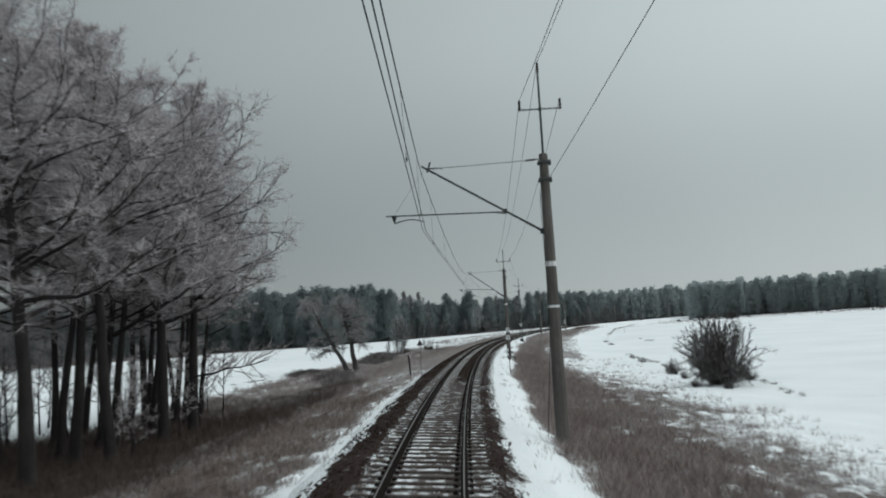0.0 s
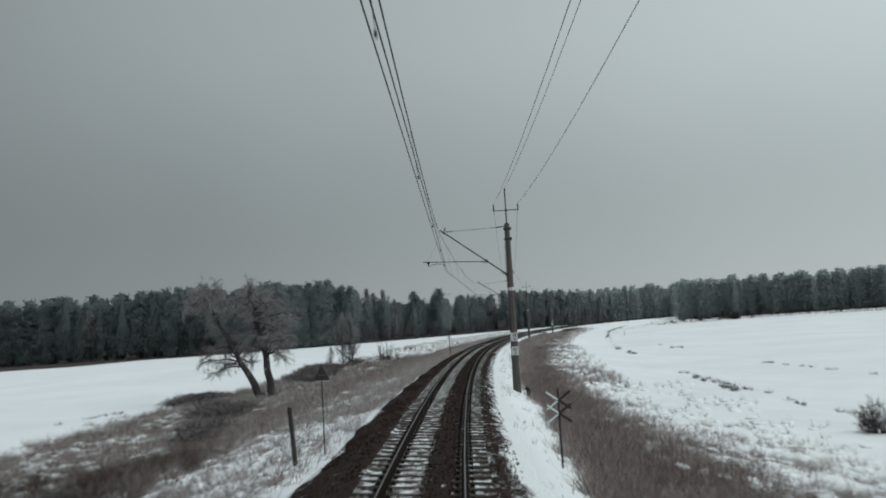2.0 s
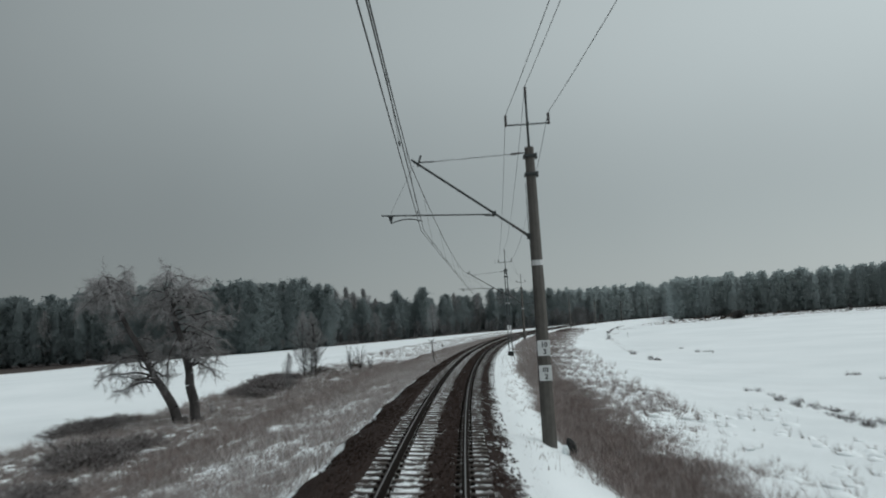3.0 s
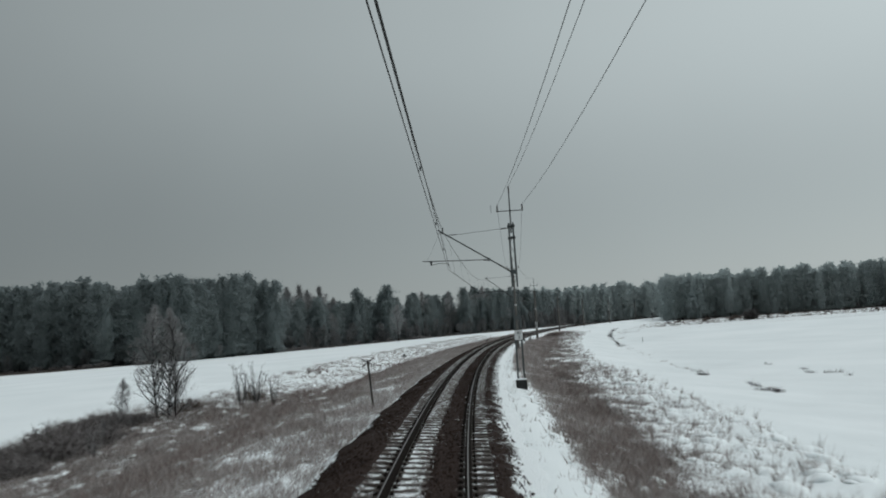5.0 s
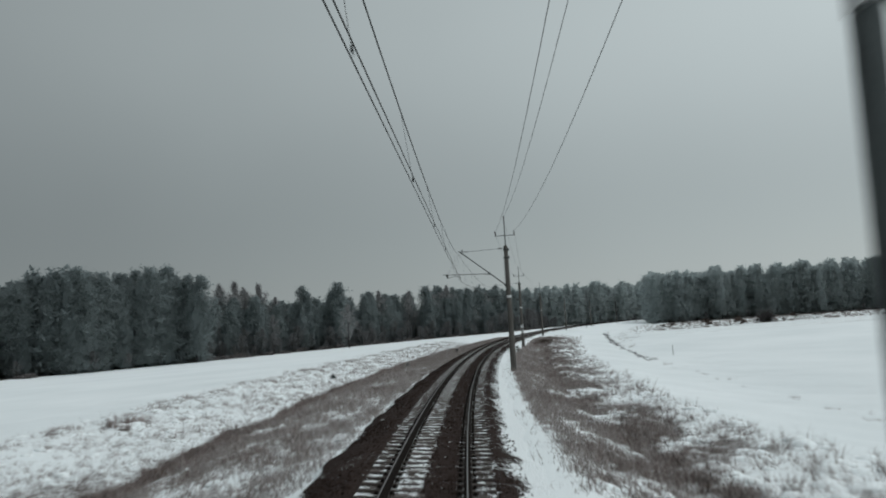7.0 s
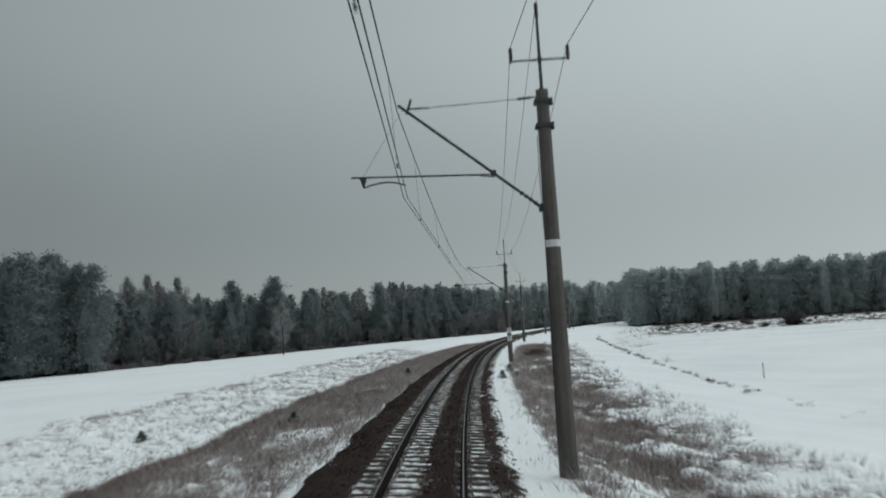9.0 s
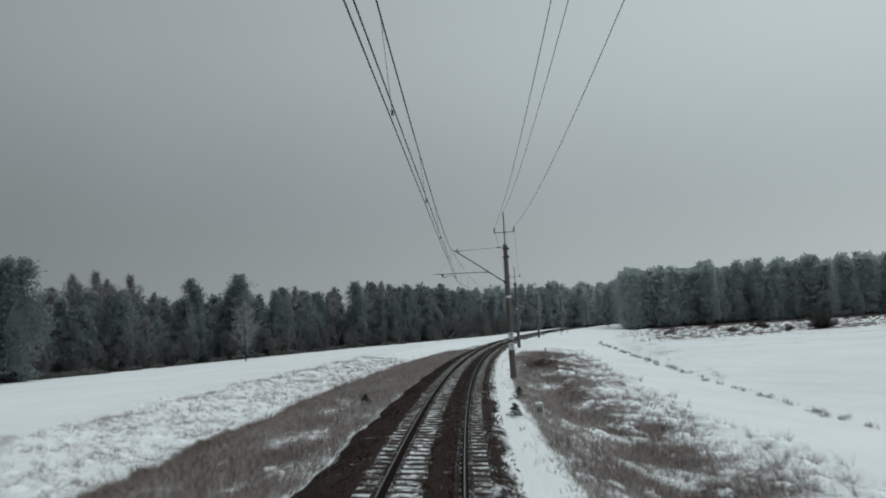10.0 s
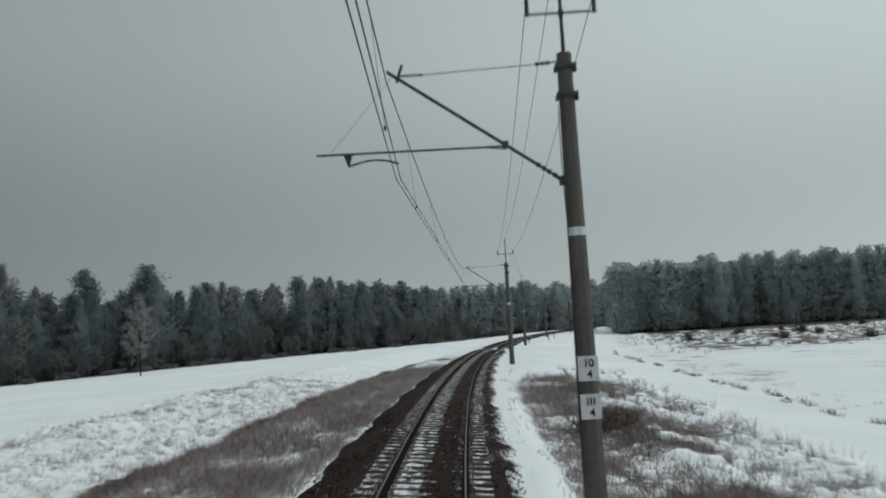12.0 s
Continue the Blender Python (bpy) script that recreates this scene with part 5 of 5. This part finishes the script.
# ---- grass ----
def build_grass(name, label, mat, count, s0, s1, a0, a1, side, tall, power=1.0, seed=1, bunch=13, keep=(.25, 1.0), wide=.0085):
    """Tufts of dry blades where the cover is thick."""
    rng = np.random.default_rng(seed)
    n = int(count * 1.5) // bunch
    s = s0 + (s1 - s0) * rng.random(n * 3)
    lat = side * (a0 + (a1 - a0) * rng.random(n * 3) ** power)
    c = cover(s, lat)
    patch = .5 + .5 * np.sin(s * .9 + 2 * np.sin(lat * .7)) * np.sin(lat * 1.1 + s * .31)
    ok = rng.random(n * 3) < np.clip((c - keep[0]) / (keep[1] - keep[0]), 0, 1) * (.45 + .75 * patch)
    s, lat = s[ok][:n], lat[ok][:n]
    n = len(s)
    tuft = rng.uniform(.55, 1.25, n) * tall
    s = np.repeat(s, bunch) + rng.normal(0, .12, n * bunch)
    lat = np.repeat(lat, bunch) + rng.normal(0, .12, n * bunch)
    h = np.repeat(tuft, bunch) * rng.uniform(.5, 1.1, n * bunch)
    b = track(s, lat, relief(s, lat) - .03)
    th = rng.uniform(0, 6.28, n * bunch)
    leanx, leany = rng.normal(.12, .5, n * bunch), rng.normal(0, .5, n * bunch)
    w = rng.uniform(.6, 1.4, n * bunch) * wide
    dx, dy = np.cos(th) * w, np.sin(th) * w
    zero = np.zeros_like(dx)
    p0 = b + np.stack([dx, dy, zero], 1)
    p1 = b - np.stack([dx, dy, zero], 1)
    p2 = b + np.stack([leanx * h, leany * h, h], 1)
    v = np.stack([p0, p1, p2], 1).reshape(-1, 3)
    f = np.arange(len(v)).reshape(-1, 3)
    tagged(new(name, mesh_of(name, v, f, mat)), label, "grass", kind="stuff")


BROWN = "dense dry brown grass on the embankment, dusted with snow"
FROST = "frosted tufts of pale dead grass in the snow"
build_grass("dry_grass", "scattered dry stalks poking through the snow beside the ballast", M_GRASS, 1200, 5, 290, 2.3, 3.3, 1, .25, 1.0, 21, 4, keep=(-1.5, 1.0))
build_grass("dry_grass", BROWN, M_GRASS, 60000, 8, 78, 3.6, 10, -1, .45, 1.0, 1, keep=(.48, .85))
build_grass("frosted_grass", FROST, M_FROSTGRASS, 70000, 8, 80, 3.3, 12, -1, .38, 1.0, 14, keep=(.1, .75))
build_grass("frosted_grass", FROST, M_FROSTGRASS, 40000, 8, 95, 3.3, 8, 1, .4, 1.0, 16, keep=(.1, .75))
build_grass("dry_grass", BROWN, M_MAUVE, 70000, 8, 100, 3.2, 9, 1, .5, 1.2, 2, keep=(.25, .9))
build_grass("undergrowth", "dead undergrowth beneath the trees, darkened for the shade there", M_SHADEGROWTH, 85000, 15, 74, 9, 38, -1, .85, 1.0, 3)
build_grass("frosted_grass", FROST, M_FROSTGRASS, 80000, 60, 152, 9, 29, -1, .62, 1.0, 13, keep=(.15, .8))
build_grass("dry_grass", BROWN, M_MAUVE, 40000, 58, 150, 9, 26, -1, .5, 1.0, 15, keep=(.35, .9))
build_grass("frosted_grass", FROST, M_FROSTGRASS, 90000, 8, 110, 7.0, 20, 1, .35, 1.1, 4, keep=(.15, .8))
build_grass("frosted_grass", FROST, M_FROSTGRASS, 170000, 75, 300, 3.0, 9.4, -1, .45, 1.1, 5, keep=(.05, .6))
build_grass("dry_grass", BROWN, M_MAUVE, 90000, 70, 300, 2.9, 14, -1, .55, 1.0, 6, keep=(.34, .95))
build_grass("dry_grass", BROWN, M_GRASS, 40000, 170, 300, 3.0, 9.6, -1, .42, 1.0, 18, keep=(.22, .6))
build_grass("dry_grass", BROWN, M_GRASS, 16000, 110, 170, 3.0, 9.6, -1, .42, 1.0, 19, keep=(.26, .7))
build_grass("frosted_grass", FROST, M_FROSTGRASS, 70000, 120, 300, 11.5, 21, -1, .3, 1.0, 7, keep=(.05, .7))
build_grass("dry_grass", BROWN, M_MAUVE, 55000, 95, 280, 3.1, 8, 1, .48, 1.0, 8, keep=(.32, .9))
# Dark stalks added in place of the shade in the ditch bottom.
build_grass("undergrowth", "dark stalks put in for the shade along the bank's foot", M_SHADEGROWTH, 14000, 130, 290, 5.6, 8.6, 1, .34, 1.0, 17, keep=(.2, .7))
build_grass("frosted_grass", FROST, M_FROSTGRASS, 140000, 95, 290, 3.2, 12.5, 1, .40, 1.25, 9, keep=(.15, .8))
build_grass("frosted_grass", FROST, M_FROSTGRASS, 6000, 140, 300, 16.8, 19.5, 1, .22, 1.0, 10, keep=(.1, .7))


def build_tussocks(label, count, s0, s1, a0, a1, side, size, seed, power=1.0, blades=16, mat=None):
    """Snow-capped tussocks: uneven humps of snow, each with stalks leaning out from under one side."""
    rng = np.random.default_rng(seed)
    s, lat = rng.uniform(s0, s1, count), side * (a0 + (a1 - a0) * rng.random(count) ** power)
    clump = np.sin(s * .8 + 2 * np.sin(lat * .9)) * np.sin(lat * 1.4 + s * .27) + rng.normal(0, .5, count)
    s, lat = s[clump > -.35], lat[clump > -.35]
    n = len(s)
    r, k = rng.uniform(.5, 1.2, n) * size, 7
    th = np.arange(k) / k * 2 * math.pi
    wob = rng.uniform(.65, 1.3, (n, 3, k))
    rings = []
    for ring, (rad, up) in enumerate(((1.0, -.10), (.74, .14), (.36, .26))):
        q = r[:, None] * rad * wob[:, ring]
        ss, ll = s[:, None] + np.cos(th) * q * 1.15, lat[:, None] + np.sin(th) * q
        rings.append(track(ss, ll, relief(ss, ll) + up * r[:, None] * rng.uniform(.75, 1.25, (n, k))))
    top = track(s, lat, relief(s, lat) + .30 * r)[:, None]
    v = np.concatenate(rings + [top], 1)
    f = []
    for q in range(k):
        p = (q + 1) % k
        f += [(p, q, k + q), (p, k + q, k + p), (k + p, k + q, 2 * k + q), (k + p, 2 * k + q, 2 * k + p), (2 * k + p, 2 * k + q, 3 * k)]
    f = np.array(f)[None] + (np.arange(n) * (3 * k + 1))[:, None, None]
    caps = tagged(new("snow_tussocks", mesh_of("snow_tussocks", v.reshape(-1, 3), f.reshape(-1, 3), M_SNOW, True)), label, "tussocks", kind="stuff")
    m = n * blades
    face = np.repeat(rng.uniform(0, 6.28, n), blades) + rng.normal(0, .8, m)
    rr, s2, l2 = np.repeat(r, blades), np.repeat(s, blades), np.repeat(lat, blades)
    ss, ll = s2 + np.cos(face) * rr * .8, l2 + np.sin(face) * rr * .8
    base = track(ss, ll, relief(ss, ll) - .02)
    out = track(ss + np.cos(face) * rr * .5, ll + np.sin(face) * rr * .5, relief(ss, ll)) - base
    tip = base + out * rng.uniform(.1, 1.2, (m, 1)) + np.stack([rng.normal(0, .05, m), rng.normal(0, .05, m), rr * rng.uniform(.45, 1.25, m)], 1)
    wd = np.stack([np.cos(face + 1), np.sin(face + 1), np.zeros(m)], 1) * .009
    bv = np.stack([base - wd, base + wd, tip], 1).reshape(-1, 3)
    st = part("stalks", mesh_of("stalks", bv, np.arange(len(bv)).reshape(-1, 3), mat or M_FROSTGRASS), None, caps)
    st["kind"] = "stuff"


build_tussocks("tufts of brown weeds in the snow before the far wood", 1500, 320, 410, 20, 135, 1, .7, 37, blades=26, mat=M_MAUVE)
CAPS = "snow-capped grass tussocks on the bank"
build_tussocks("tall dry brown grass clump on the bank's rim", 9, 169.8, 172.2, 15.0, 16.0, -1, .55, 41, blades=140, mat=M_MAUVE)
build_tussocks("tall grey grass clumps along the bank's edge", 120, 94, 114, 8.6, 11.6, 1, .55, 39, blades=50)
build_tussocks(CAPS, 500, 10, 70, 3.8, 11.0, -1, .34, 38, mat=M_GRASS)
build_tussocks(CAPS, 650, 95, 160, 7.3, 12.0, 1, .46, 31, power=1.3)
build_tussocks(CAPS, 850, 160, 292, 6.8, 10.9, 1, .44, 42, power=1.3)
build_tussocks(CAPS, 1200, 95, 262, 3.3, 6.0, 1, .30, 32)
build_tussocks(CAPS, 1500, 75, 310, 3.3, 9.6, -1, .28, 33)
build_tussocks(CAPS, 1100, 150, 310, 11.4, 19.2, -1, .30, 34, blades=4)
build_tussocks(CAPS, 700, 10, 100, 6.8, 16.5, 1, .36, 35, power=1.3, blades=9)
build_tussocks(CAPS, 1500, 62, 152, 8.0, 24.0, -1, .42, 36)


def build_field_tufts():
    """Rows of stubble and clods that stick out of the snow on the field."""
    rng = np.random.default_rng(15)
    s, lat = [], []
    for s0, l0, s1, l1, n in ((110, 18.2, 92, 18.0, 26), (162, 17.8, 158, 17.6, 8), (150, 18.2, 143, 18.3, 12), (103, 19.0, 80, 19.2, 14), (214, 17.8, 245, 16.7, 16), (245, 16.7, 279, 16.0, 30), (279, 16.0, 335, 14.9, 34), (170, 24, 150, 26, 8), (120, 27, 98, 30, 9), (140, -24, 95, -33, 10), (70, 22, 52, 21, 16)):
        u = rng.random(n)
        s += list(s0 + (s1 - s0) * u + rng.normal(0, .3, n))
        lat += list(l0 + (l1 - l0) * u + rng.normal(0, .25, n))
    k = 26
    s, lat = np.repeat(s, k) + rng.normal(0, .22, len(s) * k), np.repeat(lat, k) + rng.normal(0, .13, len(lat) * k)
    p = track(s, lat, relief(s, lat) - .02)
    d = rng.normal(0, .5, p.shape) + np.array([0, 0, .9])
    q = p + d / np.linalg.norm(d, axis=1, keepdims=True) * rng.uniform(.08, .34, (len(p), 1))
    v, f = tubes(p, q, np.full(len(p), .012), np.full(len(p), .004), 3)
    tagged(new("field_stubble", mesh_of("field_stubble", v, f, M_DARKTWIG)), "dark stubble and clods sticking out of the field's snow", "stubble", kind="stuff")


build_field_tufts()


# ---- small things beside the line ----
def tapered_post(name, label, category, s, lat, h, r, mat, lean=0.0, base=None):
    z = relief(np.array(float(s)), np.array(float(lat))) if base is None else base
    p = thing(name, label, category, m=line_pose(s, lat, float(z)) @ pose(0, 0, 0, 0, lean, 0))
    bm = bmesh.new()
    bar(bm, (0, 0, -.3), (0, 0, h), r, r * .92, 8)
    part("post", bm, mat, p)
    return p


def triangle_sign():
    z0 = float(relief(np.array(63.0), np.array(-3.65)))
    p = tapered_post("triangular_track_sign", "dark triangular metal plate seen from the back on a thin post", "sign", 63.0, -3.65, 1.8 - z0, .022, M_STEEL)
    bm = bmesh.new()
    a = 1.33 - z0
    vs = [bm.verts.new(c) for c in ((-.26, -.03, a), (.26, -.03, a), (0, -.03, a + .47))]
    f = bm.faces.new(vs)
    r = bmesh.ops.extrude_face_region(bm, geom=[f])
    bmesh.ops.translate(bm, verts=[g for g in r["geom"] if isinstance(g, bmesh.types.BMVert)], vec=(0, .006, 0))
    bmesh.ops.recalc_face_normals(bm, faces=bm.faces)
    part("plate", bm, M_TIMBER, p, "dull grey back of a triangular plate")
    bm = bmesh.new()
    box(bm, -.12, .12, -.05, -.03, a + .14, a + .18)
    part("clamp", bm, M_LATTICE, p)


triangle_sign()
stump = tapered_post("timber_post", "short dark weathered timber post", "post", 62.0, -4.35, 1.7, .075, M_TIMBER, -4)


def crossing_sign():
    z0 = float(relief(np.array(59.5), np.array(3.2)))
    p = tapered_post("double_cross_sign", "rusty post with two crossed pairs of boards, half covered in snow", "sign", 58.7, 3.2, 1.05 - z0, .03, M_TIMBER)
    for zc in (.43 - z0, .76 - z0):
        for d in (-1, 1):
            m = Matrix.Translation((0, -.035 - .01 * d, zc)) @ pose(0, 0, 0, 0, d * 36, 0)
            board = part("board", box(bmesh.new(), -.38, .38, -.008, .008, -.03, .03, .004, m), M_TIMBER, p)
            part("snow_crust", box(bmesh.new(), -.375, -.03, -.016, -.009, -.026, .026, .003, m), M_SNOW, board, "crust of snow on one half of the board")


crossing_sign()


def forked_post(s, lat, h, lean):
    p = tapered_post("forked_timber_post", "leaning timber post with a crossed pair of short boards", "post", s, lat, h, .05, M_TIMBER, lean)
    for d in (-1, 1):
        bm = bmesh.new()
        m = Matrix.Translation((0, -.05, h - .12)) @ pose(0, 0, 0, 0, d * 32, 0)
        box(bm, -.34, .34, -.012, .012, -.028, .028, .005, m)
        part("board", bm, M_TIMBER, p)


forked_post(134.0, -4.1, 2.35, -4)


def field_posts():
    for dx, h, mat, lab in ((0, 1.6, M_YELLOW, "thin yellow marker post in the snowy field"), (.35, 2.0, M_WHITE, "thin pale marker post in the snowy field")):
        tapered_post("marker_post", lab, "post", 82.0, 23.0 + dx, h, .045, mat)
    tapered_post("marker_post", "thin dark stake standing in the snowy field", "post", 231.0, 21.0, 1.1, .03, M_TIMBER)


field_posts()


def stone_marker():
    z0 = float(relief(np.array(220.6), np.array(3.35)))
    p = thing("kilometre_stone", "small pale stone marker post with snow on top", "stone marker", m=line_pose(220.6, 3.35, z0))
    bm = bmesh.new()
    box(bm, -.15, .15, -.1, .1, -.3, .58, .03)
    part("stone", bm, M_PALE, p)
    bm = bmesh.new()
    box(bm, -.08, -.02, -.106, -.1, .28, .46)
    box(bm, .02, .08, -.106, -.1, .28, .46)
    part("painted_figures", bm, M_TIMBER, p, "faded unreadable painted figures")
    bm = bmesh.new()
    box(bm, -.14, .14, -.09, .09, .58, .63, .02)
    part("snow_cap", bm, M_SNOW, p)


stone_marker()


def boulder():
    z0 = float(relief(np.array(80.6), np.array(3.75)))
    p = thing("boundary_stone", "short dark boundary stone with snow on one side", "stone marker", m=line_pose(80.6, 3.75, z0))
    bm = bmesh.new()
    bmesh.ops.create_icosphere(bm, subdivisions=2, radius=.2)
    for v in bm.verts:
        v.co = Vector((v.co.x, v.co.y * .85, v.co.z * 1.5 + .2)) * (1 + .12 * math.sin(v.co.x * 21 + v.co.z * 17))
    part("stone", bm, M_TAR, p)
    bm = bmesh.new()
    bmesh.ops.create_icosphere(bm, subdivisions=2, radius=.15)
    for v in bm.verts:
        v.co = Vector((v.co.x * .8 - .16, v.co.y * .9 - .06, v.co.z * 1.2 + .14))
    part("snow_clump", bm, M_SNOW, p, "clump of snow leaning on the stone")


boulder()


def spruce(s, lat, h, seed):
    rng = np.random.default_rng(seed)
    p = thing("young_spruce", "knee-high dark young spruce in the snow", "spruce", "young spruces beside the track", m=line_pose(s, lat, float(relief(np.array(float(s)), np.array(float(lat))))))
    wood, c0, c1 = [], [], []
    sticks_from(polyline(rng, (0, 0, -.1), (0, 0, 1), h + .1, 4, .03, .05), .02, .004, wood)
    for tier in range(5):
        z, reach = h * (.1 + .19 * tier), h * .62 * (1 - tier * .19)
        for k in range(6):
            az = k * 1.05 + tier * .5 + rng.normal(0, .15)
            tip = np.array([math.cos(az) * reach, math.sin(az) * reach, z + reach * .12 + rng.normal(0, .02)]) * rng.uniform(.8, 1.1)
            o = np.array([0, 0, z + .05])
            wood.append((o, tip, .008, .003))
            u = rng.random((46, 1)) ** .7
            q = o + (tip - o) * u
            c0.append(q)
            c1.append(q + (tip - o) * .12 + rng.normal(0, .035, q.shape))
    c0, c1 = np.concatenate(c0), np.concatenate(c1)
    v, f = tubes(c0, c1, np.full(len(c0), .006), np.full(len(c0), .002), 3)
    part("trunk", stick_mesh("trunk", wood, 5, M_BARK), None, p)
    part("needles", mesh_of("needles", v, f, M_SPRUCE), None, p)


spruce(228.5, 3.0, .62, 1)
spruce(221.2, 2.5, .5, 2)
spruce(228.5, -4.1, .62, 3)
spruce(204.0, -6.2, .5, 4)
spruce(206.5, -13.5, .5, 5)


def mast_cable():
    c = thing("hanging_cable", "dark cable with an insulator hanging beside a mast", "cable")
    v, f = sweep([at(27.2, 4.02, 7.0), at(27.2, 3.93, 4.5), at(27.2, 3.42, -1.3)], .014)
    part("cable", mesh_of("cable", v, f, M_WIRE), None, c)
    a = at(27.2, 3.88, 4.0)
    insulator("insulator", a, a - Vector((0, 0, .16)), .05, c, 2)


mast_cable()


def far_crossing():
    """Signs and stakes round the level crossing where the line enters the wood."""
    for s, lat, h in ((395, 5.6, 1.1), (405, 3.2, 1.0), (365, 3.0, .9), (380, 5.5, 1.0)):
        tapered_post("crossing_stake", "short dark stake beside the track", "post", s, lat, h, .07, M_TIMBER)


far_crossing()


# ---- sleepers near the camera, one by one ----
for s in np.arange(6.0, 186.0, .6):
    ob = new("sleeper", SLEEPER)
    ob.matrix_basis = sleeper_pose(float(s))
    ob.parent = RAILWAY
